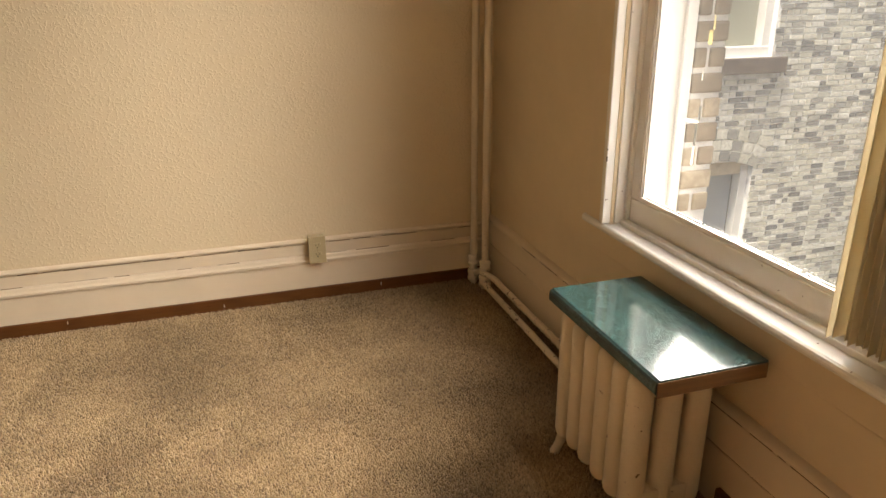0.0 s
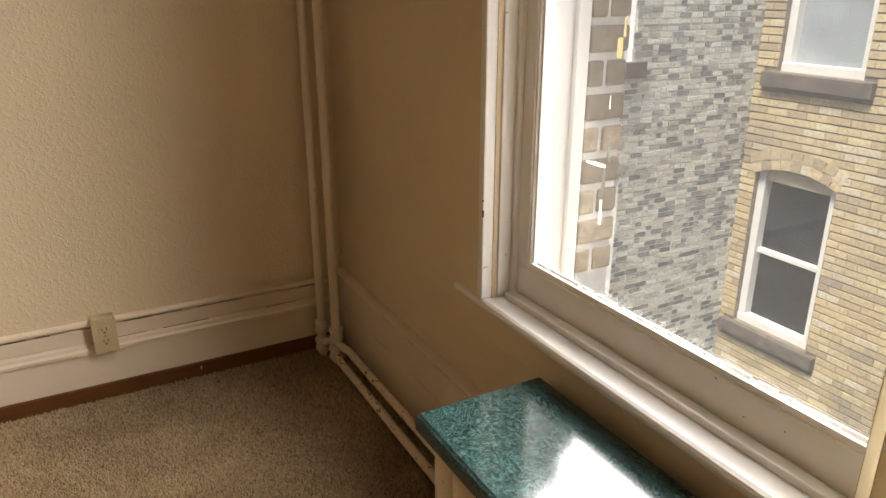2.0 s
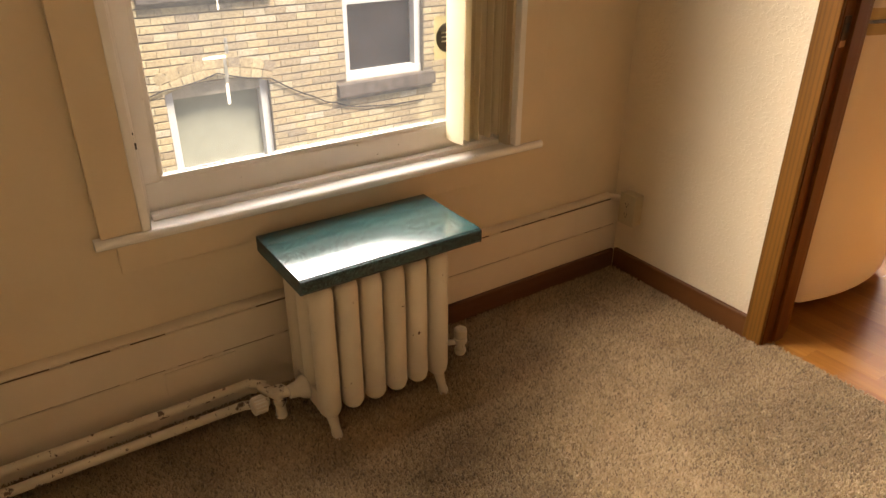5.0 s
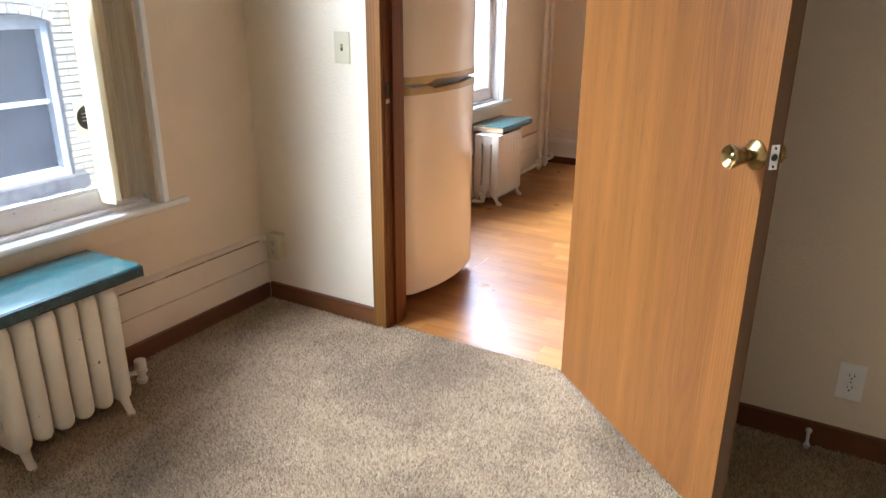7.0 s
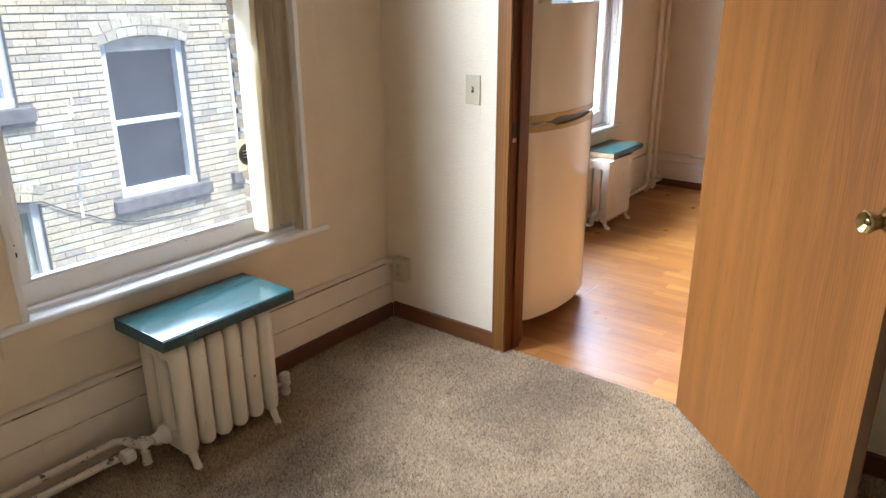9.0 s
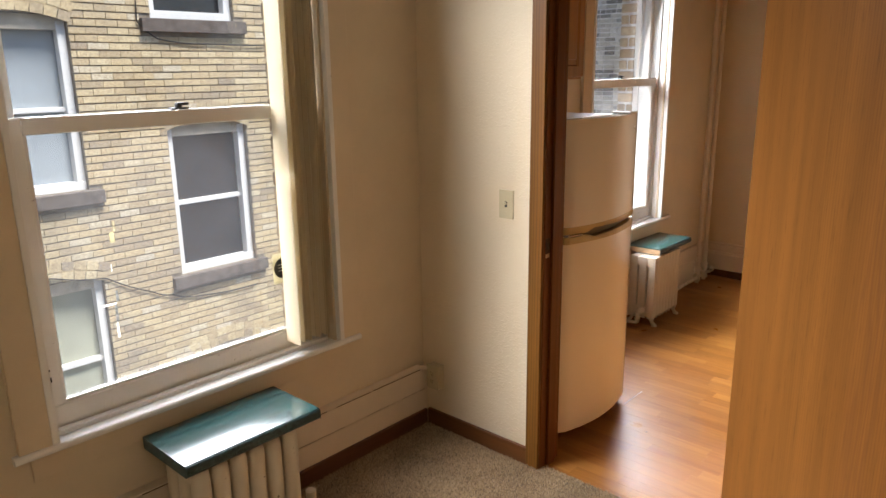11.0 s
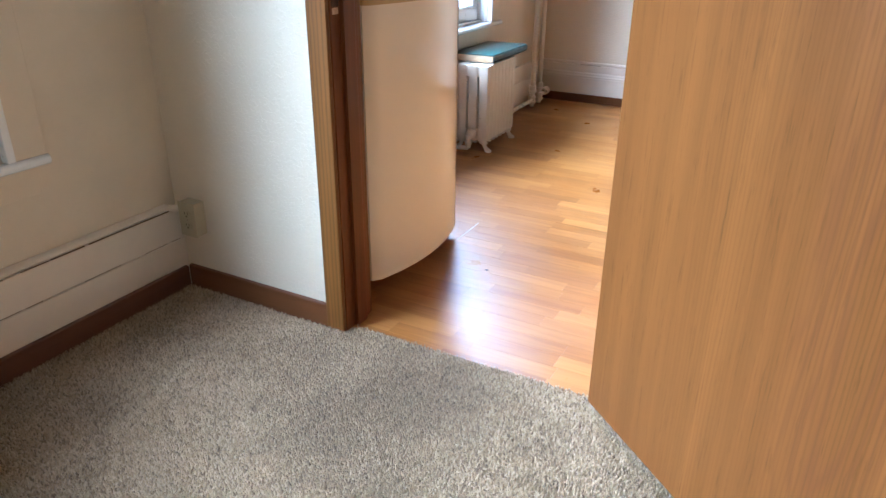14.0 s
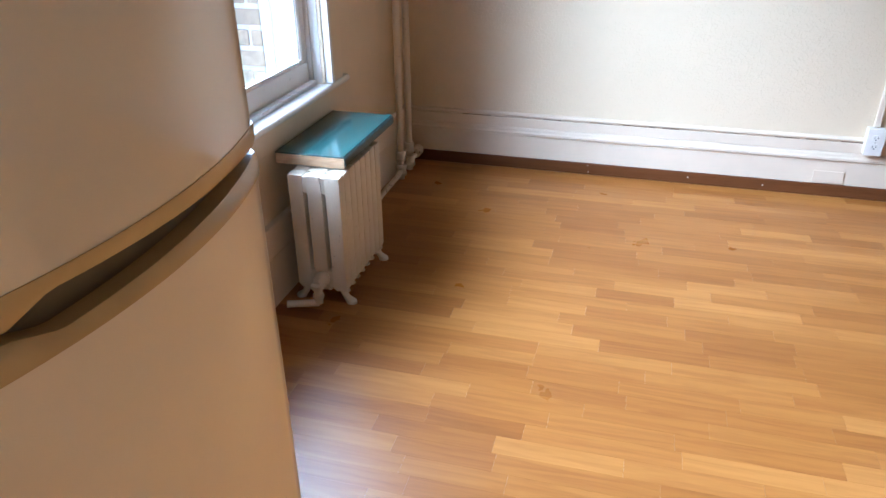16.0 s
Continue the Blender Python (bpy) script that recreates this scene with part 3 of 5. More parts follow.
# ---------------- windows ----------------
def window(name, w, lamp_low, label):
    y0, y1 = w["y0"], w["y1"]
    top = holder(name, label, "window")
    # side casings with stepped moulding, and head
    for side, (a, b) in (("s", (w["outer"][0], w["inner"][0])), ("n", (w["inner"][1], w["outer"][1]))):
        part("casing", boxes((X - 0.022, X, a, b, 0.573, Z1 + 0.02), bevel=0.003), PLASTER, top, "flat cream casing board")
        inner = b if side == "s" else a
        sgn = 1 if side == "s" else -1
        edge = boxes((X - 0.027, X + 0.012, inner - sgn * 0.012, inner + sgn * 0.010, 0.573, Z1), bevel=0.004)
        box(edge, X + 0.012, X + 0.045, inner + sgn * 0.004, inner + sgn * 0.017, 0.573, Z1, bevel=0.003)
        box(edge, X + 0.045, X + 0.068, inner + sgn * 0.001, inner + sgn * 0.026, 0.573, Z1, bevel=0.004)
        part("moulding", edge, SASH, top, "stepped white jamb moulding")
        yy = y0 if side == "s" else y1
        part("jamb", boxes((X + 0.068, XM - 0.001, yy - 0.002, yy + sgn * 0.012, 0.573, Z1), bevel=0.002), OUTPALE, top)
        part("outer_frame", boxes((X + 0.185, XM - 0.012, yy + sgn * 0.012, yy + sgn * 0.026, 0.573, Z1), (XM - 0.01, XM + 0.004, yy - sgn * 0.045, yy + sgn * 0.008, 0.573, Z1), bevel=0.004), OUTPALE, top, "white weathered outer frame")
    part("head_casing", boxes((X - 0.022, X, w["outer"][0], w["outer"][1], Z1 + 0.021, Z1 + 0.13), bevel=0.003), TRIM, top)
    # stool with a rounded nose, apron below
    bm = prism(bmesh.new(), [(2.117, 0.556), (2.120, 0.549), (2.126, 0.545), (2.222, 0.545), (2.222, 0.571), (2.126, 0.571), (2.120, 0.567), (2.117, 0.561)],
               lambda u, v, k: (u, w["sill"][0] + (w["sill"][1] - w["sill"][0]) * k, v))
    part("window_sill", bm, SASH, top, "wide white painted sill, scuffed")
    part("stop", boxes((2.172, 2.200, y0 + 0.012, y1 - 0.012, 0.569, 0.586), bevel=0.004), SASH, top)
    part("apron", boxes((X - 0.008, X, w["outer"][0] + 0.03, w["outer"][1] - 0.03, 0.468, 0.545), bevel=0.003), PLASTER, top)
    # lower sash
    g0, g1, zr = y0 + 0.053, y1 - 0.053, 1.488
    xs, xe = 2.203, 2.243
    low = part("sash", boxes((xs, xe, y0 + 0.013, y1 - 0.013, 0.578, 0.655), (xs, xe, y0 + 0.013, g0, 0.655, zr + 0.05), (xs, xe, g1, y1 - 0.013, 0.655, zr + 0.05), (xs - 0.004, xe, g0, g1, zr, zr + 0.05), bevel=0.004), SASH, top, "white painted lower sash")
    bm = bmesh.new()
    for k in range(2):
        box(bm, xs + 0.004 + 0.006 * k, xs + 0.012 + 0.006 * k, g0, g1, 0.655, 0.662 + 0.005 * (1 - k), bevel=0.001)
        for a, b in ((g0, g0 + 0.006 + 0.005 * k), (g1 - 0.006 - 0.005 * k, g1)):
            box(bm, xs + 0.004 + 0.006 * k, xs + 0.012 + 0.006 * k, a, b, 0.655, zr)
    part("glazing_bead", bm, SASH, low)
    p = part("pane", boxes((2.227, 2.231, g0 - 0.004, g1 + 0.004, 0.650, zr + 0.004)), GLASS, low)
    p.visible_shadow = False
    # upper sash, one track further out
    up = part("sash", boxes((xe + 0.004, xe + 0.042, y0 + 0.013, g0, zr + 0.005, Z1 - 0.01), (xe + 0.004, xe + 0.042, g1, y1 - 0.013, zr + 0.005, Z1 - 0.01), (xe + 0.004, xe + 0.042, g0, g1, zr + 0.005, zr + 0.042), (xe + 0.004, xe + 0.042, g0, g1, Z1 - 0.07, Z1 - 0.01), bevel=0.004), SASH, top, "white painted upper sash")
    p = part("pane", boxes((2.263, 2.267, g0 - 0.004, g1 + 0.004, zr + 0.03, Z1 - 0.05)), GLASS, up)
    p.visible_shadow = False
    ym = y0 + 0.5 * (y1 - y0)
    bm = boxes((2.206, 2.238, ym - 0.03, ym + 0.03, zr + 0.05, zr + 0.056), bevel=0.002)
    tube(bm, (2.222, ym, zr + 0.056), (2.222, ym, zr + 0.068), 0.012)
    box(bm, 2.214, 2.228, ym - 0.035, ym + 0.008, zr + 0.062, zr + 0.072, bevel=0.003)
    part("sash_lock", bm, BLACK, top, "dark metal sash lock")
    # stone sill outside
    part("outer_sill", prism(bmesh.new(), [(XM + 0.002, 0.40), (XO + 0.03, 0.40), (XO + 0.03, 0.475), (XO + 0.015, 0.489), (XM + 0.002, 0.548)], lambda u, v, k: (u, y0 - 0.04 + (y1 - y0 + 0.08) * k, v)), DUSTY, top, "dusty weathered stone outer sill")
    # old putty flaking along the foot of the pane
    rng = random.Random(17)
    bm, a = bmesh.new(), g0 + 0.004
    while a < g1 - 0.03:
        b = min(g1 - 0.004, a + rng.uniform(0.006, 0.05))
        box(bm, 2.2225, 2.2262, a, b, 0.660, 0.6675 + rng.uniform(0, 0.0018))
        a = b + rng.choice((0.001, 0.002, 0.006, 0.014))
    part("flaking_putty", bm, OUTWHITE, low, "flaking white glazing putty")
    return top


win1 = window("window_1", BED, 2.1, "large white double-hung bedroom window with scuffed sill")
win2 = window("window_2", KIT, 2.4, "white double-hung kitchen window above a radiator")
win2.location.z = 0.04


# bricks of the outer reveals, each course alternating one long and two short
def reveal_bricks(y, face, material, z_from):
    cache = {}
    z, k = z_from, 0
    while z < Z1 - 0.07:
        cuts = [(XM + 0.008, XO)] if k % 2 else [(XM + 0.008, XM + 0.052), (XM + 0.062, XO)]
        for a, b in cuts:
            key = round(b - a, 3)
            if key not in cache:
                bm = boxes((0, b - a, -0.05, 0.0, 0, 0.059), bevel=0.008)
                me = bpy.data.meshes.new("brick")
                bm.to_mesh(me)
                bm.free()
                me.materials.append(material)
                cache[key] = me
            o = new("brick", cache[key])
            o.parent = leaf
            jog = random.uniform(-0.003, 0.003)
            o.matrix_basis = Matrix.Translation((a, y + jog, z)) if face > 0 else Matrix.Translation((b, y + jog, z)) @ Matrix.Rotation(math.pi, 4, "Z")
        z += 0.0752
        k += 1


# ---------------- doorway ----------------
df = holder("door_frame_1", "brown stained wooden door frame with worn strike", "door frame")
for a, b in ((DX1, DX1 + 0.063), (DX0 - 0.063, DX0)):
    bm = boxes((a, b, YP, YP + 0.016, 0, DH + 0.063), bevel=0.004)
    part("casing", bm, CASING, df)
    part("casing", boxes((a, b, YPS - 0.016, YPS, 0, DH + 0.063), bevel=0.004), CASING, df)
part("head_casing", boxes((DX0, DX1, YP, YP + 0.016, DH, DH + 0.063), bevel=0.003), CASING, df)
part("jamb", boxes((DX1 - 0.002, DX1 + 0.02, YPS, YP, 0, DH), bevel=0.002), JAMB, df, "red-brown jamb")
part("jamb", boxes((DX0 - 0.02, DX0 + 0.002, YPS, YP, 0, DH), bevel=0.002), JAMB, df, "red-brown jamb")
part("head_jamb", boxes((DX0, DX1, YPS, YP, DH - 0.002, DH + 0.02)), JAMB, df)
part("stop", boxes((DX1 - 0.014, DX1 - 0.002, YPS + 0.03, YP - 0.042, 0, DH - 0.003), bevel=0.002), JAMB, df)
part("stop", boxes((DX0 + 0.002, DX0 + 0.014, YPS + 0.03, YP - 0.042, 0, DH - 0.003), bevel=0.002), JAMB, df)
bm = boxes((DX1 - 0.0045, DX1 - 0.002, YP - 0.036, YP - 0.006, 0.945, 1.005), bevel=0.0008)
strike = part("strike_plate", bm, plain("rusty_strike", (0.07, 0.04, 0.022), 0.5, 0.6, 0.2, 60), df, "rusty strike plate")
part("latch_hole", boxes((DX1 - 0.006, DX1 - 0.0044, YP - 0.028, YP - 0.014, 0.962, 0.988)), SLOT, strike)
part("chip", boxes((DX1 - 0.0035, DX1 - 0.0015, YP - 0.034, YP - 0.01, 0.926, 0.942)), PALEWOOD, df, "bare chipped wood")

# oak slab, half open into the bedroom
door = holder("door_1", "flush oak veneer door standing half open, brass knob", "door")
door.matrix_world = pose(DX0 + 0.022, YP + 0.004, 0.0, 0, 0, 138.2)
W, TH = 0.831, 0.035
part("slab", boxes((0.001, W - 0.001, 0.001, TH - 0.001, 0.018, DH - 0.006)), OAK_EDGE, door, "darker edge of the door core")
part("face", boxes((0, W, -0.0015, 0.0015, 0.017, DH - 0.005), bevel=0.0006), OAK, door, "oak veneer face")
part("face", boxes((0, W, TH - 0.0015, TH + 0.0015, 0.017, DH - 0.005), bevel=0.0006), OAK, door, "oak veneer face")


def lathe(bm, prof, origin, axis, n=28):
    """A turned body: prof of (distance along the axis, radius)."""
    q = Vector(axis).to_track_quat("Z", "Y").to_matrix().to_4x4()
    m = Matrix.Translation(origin) @ q
    rings = []
    for d, r in prof:
        if r <= 1e-6:
            rings.append([bm.verts.new(m @ Vector((0, 0, d)))])
        else:
            rings.append([bm.verts.new(m @ Vector((r * math.cos(2 * math.pi * i / n), r * math.sin(2 * math.pi * i / n), d))) for i in range(n)])
    for a, b in zip(rings, rings[1:]):
        for i in range(n):
            j = (i + 1) % n
            if len(a) == 1 and len(b) == 1:
                continue
            if len(a) == 1:
                bm.faces.new((a[0], b[i], b[j]))
            elif len(b) == 1:
                bm.faces.new((a[i], b[0], a[j]))
            else:
                bm.faces.new((a[i], b[i], b[j], a[j]))
    bmesh.ops.recalc_face_normals(bm, faces=bm.faces[:])
    return bm


KX, KZ = W - 0.034, 0.985
KNOB_SIDE = -1
part("far_knob", lathe(bmesh.new(), [(0, 0), (0, 0.030), (0.004, 0.031), (0.010, 0.02), (0.016, 0.018), (0.026, 0.022), (0.030, 0.018), (0.030, 0)], (KX, TH + 0.0015, KZ), (0, 1, 0)), BRASS, door, "low brass knob on the far side", True)
for s, y in ((KNOB_SIDE, -0.0015),):
    k = part("door_knob", lathe(bmesh.new(), [(0.010, 0.0), (0.010, 0.013), (0.028, 0.0125), (0.034, 0.019), (0.050, 0.022), (0.064, 0.0265), (0.070, 0.0268), (0.073, 0.024), (0.069, 0.019), (0.064, 0.008), (0.066, 0.004), (0.066, 0)], (KX, y, KZ), (0, s, 0)), BRASS, door, "flared brass knob", True)
    part("rose", lathe(bmesh.new(), [(0, 0.0), (0, 0.034), (0.004, 0.034), (0.007, 0.031), (0.012, 0.022), (0.016, 0.014), (0.016, 0)], (KX, y, KZ), (0, s, 0)), BRASS, k, "", True)
pl = part("latch_plate", boxes((W - 0.001, W + 0.0015, 0.006, 0.029, KZ - 0.028, KZ + 0.028), bevel=0.001), CHROME, door, "steel latch plate")
bm = bmesh.new()
lathe(bm, [(0, 0.0), (0, 0.008), (0.001, 0.008), (0.001, 0)], (W + 0.0014, 0.0175, KZ), (1, 0, 0), 16)
for dz in (-0.02, 0.02):
    lathe(bm, [(0, 0.0), (0, 0.003), (0.001, 0.003), (0.001, 0)], (W + 0.0014, 0.0175, KZ + dz), (1, 0, 0), 10)
part("hole", bm, SLOT, pl)
for z in (0.25, 1.05, 1.82):
    part("hinge", tube(bmesh.new(), (-0.004, TH - 0.004, z - 0.045), (-0.004, TH - 0.004, z + 0.045), 0.005), BRASS, door, "brass butt hinge", True)


# ---------------- radiators ----------------
def capsule(bm, a, b, rx, ry, n=12, caps=4):
    """An upright rounded bar from z=a[2] to b[2], with radii rx and ry."""
    x, y, z0 = a
    z1 = b[2]
    r = min(rx, ry)
    rings = [(z0 + r - r * math.cos(math.pi / 2 * i / caps), math.sin(math.pi / 2 * i / caps)) for i in range(1, caps + 1)]
    rings += [(z1 - r + r * math.sin(math.pi / 2 * i / caps), math.cos(math.pi / 2 * i / caps)) for i in range(0, caps)]
    vs = [[bm.verts.new((x + rx * s * math.cos(2 * math.pi * k / n), y + ry * s * math.sin(2 * math.pi * k / n), z)) for k in range(n)] for z, s in rings]
    for p, q in zip(vs, vs[1:]):
        for k in range(n):
            j = (k + 1) % n
            bm.faces.new((p[k], p[j], q[j], q[k]))
    bm.faces.new(vs[0][::-1])
    bm.faces.new(vs[-1])


def foot(bm, x, y, s, ornate):
    """A flared radiator foot that leans out by s."""
    prof = [(0.0, 0.10, 0.020), (0.003, 0.07, 0.019), (0.010, 0.045, 0.016), (0.022, 0.022, 0.014), (0.030, 0.008, 0.016), (0.031, 0.0, 0.015)]
    if ornate:
        prof = [(0.0, 0.11, 0.024), (0.012, 0.085, 0.022), (0.010, 0.062, 0.016), (0.006, 0.045, 0.013), (0.016, 0.024, 0.013), (0.032, 0.010, 0.019), (0.034, 0.0, 0.018)]
    rings = []
    for d, z, r in prof:
        rings.append([bm.verts.new((x + s * d + r * math.cos(2 * math.pi * k / 10), y + 0.9 * r * math.sin(2 * math.pi * k / 10), z)) for k in range(10)])
    for p, q in zip(rings, rings[1:]):
        for k in range(10):
            bm.faces.new((p[k], p[(k + 1) % 10], q[(k + 1) % 10], q[k]))
    bm.faces.new(rings[0][::-1])
    bm.faces.new(rings[-1])


def section(x0, x1, y, z0, z1, half, legs, ornate=False):
    bm = bmesh.new()
    rx = 0.0325 if not ornate else 0.0262
    xs = [x0 + rx, (x0 + x1) / 2, x1 - rx]
    for x in xs:
        if ornate:
            box(bm, x - rx, x + rx, y - half, y + half, z0 + 0.008, z1, bevel=0.009)
        else:
            capsule(bm, (x, y, z0), (x, y, z1), rx, half)
    # hubs that join the columns above and below the slots
    box(bm, x0 + 0.02, x1 - 0.02, y - half * 0.86, y + half * 0.86, z1 - 0.062, z1 - 0.004, bevel=0.008)
    box(bm, x0 + 0.02, x1 - 0.02, y - half * 0.86, y + half * 0.86, z0 + 0.012, z0 + 0.075, bevel=0.008)
    if ornate:
        for x in xs:
            for k in range(3):
                lathe(bm, [(0, 0), (0.0, 0.010), (0.005, 0.012), (0.010, 0.007), (0.011, 0)], (x - 0.016 + 0.016 * k, y, z0 + 0.004), (0, 0, -1), 8)
    # Added inner web stops light passing through, so the slots stay dark.
    if not legs:
        box(bm, x0 + 0.03, x1 - 0.03, y - half * 0.4, y + half * 0.4, z0 + 0.05, z1 - 0.03)
    if legs:
        foot(bm, x0 + 0.030, y, -1, ornate)
        foot(bm, x1 - 0.030, y, 1, ornate)
    bmesh.ops.recalc_face_normals(bm, faces=bm.faces[:])
    return bm


def radiator(x0, x1, ya, pitch, count, z1, label, ornate=False):
    top = tagged(new("radiator"), label, "radiator")
    for i in range(count):
        y = ya + pitch * i
        end = i in (0, count - 1)
        part("section", section(x0, x1, y, 0.052 if not end else 0.048, z1, pitch * (0.5 if ornate else 0.455), end, ornate), RAD, top, smooth=True)
    for z in (0.11, z1 - 0.05):
        part("nipple", tube(bmesh.new(), ((x0 + x1) / 2, ya, z), ((x0 + x1) / 2, ya + pitch * (count - 1), z), 0.018), RAD, top, smooth=True)
    return top


rad1 = radiator(1.838, 2.062, 2.438, 0.0672, 6, 0.450, "cream painted cast-iron radiator with six sections on carpet")
rad2 = radiator(1.888, 2.066, -0.762, 0.0462, 8, 0.462, "chipped cream cast-iron radiator with ornate feet on laminate", True)


def valve_body(bm, p, r=0.016):
    lathe(bm, [(-0.03, 0), (-0.03, r * 0.8), (-0.022, r), (-0.012, r), (-0.008, r * 0.75), (0.008, r * 0.75), (0.012, r * 1.15), (0.026, r * 1.15), (0.03, r * 0.7), (0.03, 0)], p, (0, 0, 1), 14)


bm = bmesh.new()
valve_body(bm, (1.93, 2.315, 0.062), 0.018)
tube(bm, (1.93, 2.315, 0.075), (1.952, 2.412, 0.085), 0.009)
lathe(bm, [(0, 0), (0, 0.014), (0.006, 0.020), (0.03, 0.020), (0.035, 0.014), (0.035, 0)], (1.93, 2.315, 0.088), (0, 0, 1), 16)
part("air_valve", bm, RAD, rad1, "cream painted air valve", True)
bm = bmesh.new()
lathe(bm, [(0, 0), (0, 0.030), (0.008, 0.034), (0.02, 0.030), (0.03, 0.022), (0.055, 0.018), (0.055, 0)], (1.952, 2.798, 0.105), (0, 1, 0), 16)
part("hub", bm, RAD, rad1, "round supply hub", True)
bm = bmesh.new()
lathe(bm, [(0, 0), (0, 0.022), (0.01, 0.026), (0.03, 0.026), (0.04, 0.018), (0.06, 0.014), (0.06, 0)], (1.97, -0.418, 0.10), (0, 1, 0), 14)
tube(bm, (1.97, -0.365, 0.10), (1.97, -0.365, 0.03), 0.014)
tube(bm, (1.97, -0.365, 0.03), (2.07, -0.33, 0.03), 0.012)
valve_body(bm, (1.97, -0.365, 0.075), 0.019)
part("supply_valve", bm, RAD, rad2, "cream painted supply valve", True)


def shelf(name, x0, x1, y0, y1, z0, z1, raw_end, raw_mat, label, sheet=MARBLE):
    """A laminate-covered board: raw wood core at one end, laminate skin elsewhere."""
    top = tagged(new(name), label, "shelf")
    r = 0.010
    prof = [(x0 + r, z0), (x0, z0 + r), (x0, z1 - r), (x0 + r * 0.3, z1 - r * 0.3), (x0 + r, z1), (x1, z1), (x1, z0)]
    a, b = (y0 + 0.003, y1) if raw_end == "s" else (y0, y1 - 0.003)
    part("board", prism(bmesh.new(), prof, lambda u, v, k: (u, a + (b - a) * k, v)), MARBLE_EDGE, top, "green laminate edge in a duller, shaded copy of the top")
    part("top", boxes((x0 + r * 0.9, x1, a, b, z1 - 0.001, z1 + 0.0012), bevel=0.0005), sheet, top, "glossy green marble laminate top")
    e0, e1 = (y0, y0 + 0.003) if raw_end == "s" else (y1 - 0.003, y1)
    part("raw_end", boxes((x0 + 0.004, x1 - 0.001, e0, e1, z0 + 0.001, z1 - 0.004)), raw_mat, top, "raw unfinished wood end")
    return top


shelf("radiator_shelf", 1.826, 2.112, 2.322, 2.836, 0.452, 0.493, "s", RAWWOOD, "green marble laminate board on the bedroom radiator")
shelf("radiator_shelf", 1.893, 2.136, -0.958, -0.486, 0.466, 0.504, "n", PALEWOOD, "marble laminate board on the kitchen radiator, turquoise sky sheen painted in", MARBLE_PALE)


# ---------------- heating pipes ----------------
def pipe_line(bm, pts, r):
    for a, b in zip(pts, pts[1:]):
        tube(bm, a, b, r, 14)
    for p in pts[1:-1]:
        bmesh.ops.create_uvsphere(bm, u_segments=12, v_segments=8, radius=r * 1.02, matrix=Matrix.Translation(p))
    return bm


def coupling(bm, p, r, h, axis=(0, 0, 1)):
    a = Vector(axis)
    p = Vector(p)
    lathe(bm, [(0, 0), (0, r * 0.92), (h * 0.12, r * 1.12), (h * 0.3, r * 1.12), (h * 0.36, r), (h * 0.64, r), (h * 0.7, r * 1.12), (h * 0.88, r * 1.12), (h, r * 0.92), (h, 0)], p - a * h / 2, axis, 16)


def riser(x, y, r, label, foot_to):
    top = tagged(new("heating_pipe"), label, "pipe")
    part("riser", tube(bmesh.new(), (x, y, 0.0), (x, y, ZC), r, 18), PIPE, top, smooth=True)
    bm = bmesh.new()
    coupling(bm, (x, y, 0.115), r * 1.45, 0.05)
    coupling(bm, (x, y, 0.045), r * 1.6, 0.055)
    part("coupling", bm, PIPE, top, "lumpy painted pipe fitting", True)
    bm = pipe_line(bmesh.new(), [(x, y, 0.045)] + foot_to, r * 0.82)
    part("run", bm, RUSTY, top, "chipped horizontal pipe run", True)
    return top


riser(2.040, 4.020, 0.0150, "cream painted heating pipe in the bedroom corner", [(2.050, 3.95, 0.085), (2.072, 3.85, 0.085), (2.072, 2.92, 0.085), (2.03, 2.885, 0.09)])
pipe2 = riser(2.062, 3.935, 0.0155, "cream painted heating pipe beside another in the corner", [(2.045, 3.87, 0.045), (2.040, 2.96, 0.045), (1.99, 2.90, 0.07)])
bm = bmesh.new()
lathe(bm, [(0, 0), (0, 0.020), (0.004, 0.024), (0.034, 0.024), (0.038, 0.020), (0.038, 0)], (1.985, 2.945, 0.072), (0, -1, 0), 18)
cap1 = part("end_cap", bm, PIPE, pipe2, "ribbed white cap", True)
bm = bmesh.new()
for k in range(9):
    a = math.pi * (k / 8)
    box(bm, 1.985 + 0.0235 * math.cos(a) - 0.0016, 1.985 + 0.0235 * math.cos(a) + 0.0016, 2.912, 2.94, 0.072 + 0.0235 * math.sin(a) - 0.0016, 0.072 + 0.0235 * math.sin(a) + 0.0016)
part("rib", bm, WHITEPL, cap1)
bm = bmesh.new()
valve_body(bm, (1.975, 2.872, 0.085), 0.017)
tube(bm, (1.975, 2.872, 0.095), (1.952, 2.84, 0.105), 0.014)
tube(bm, (1.975, 2.872, 0.06), (1.975, 2.872, 0.02), 0.012, 12, 0.017)
tube(bm, (1.975, 2.872, 0.085), (2.035, 2.90, 0.088), 0.014)
tagged(part("radiator_valve", bm, RUSTY, None, "", True), "corroded cream painted radiator valve near the carpet", "valve")

riser(2.076, -1.555, 0.0150, "cream painted heating pipe in the kitchen corner", [(2.065, -1.49, 0.045), (2.065, -1.3, 0.045), (2.05, -0.9, 0.045)])
riser(2.076, -1.685, 0.0160, "cream painted heating pipe beside the kitchen corner", [(2.06, -1.74, 0.06), (2.06, -1.81, 0.075)])
bm = bmesh.new()
coupling(bm, (2.062, -1.765, 0.068), 0.024, 0.07, (0, 1, 0))
tagged(part("pipe_fitting", bm, RUSTY, None, "", True), "lumpy chipped pipe fitting near the kitchen floor", "pipe fitting")


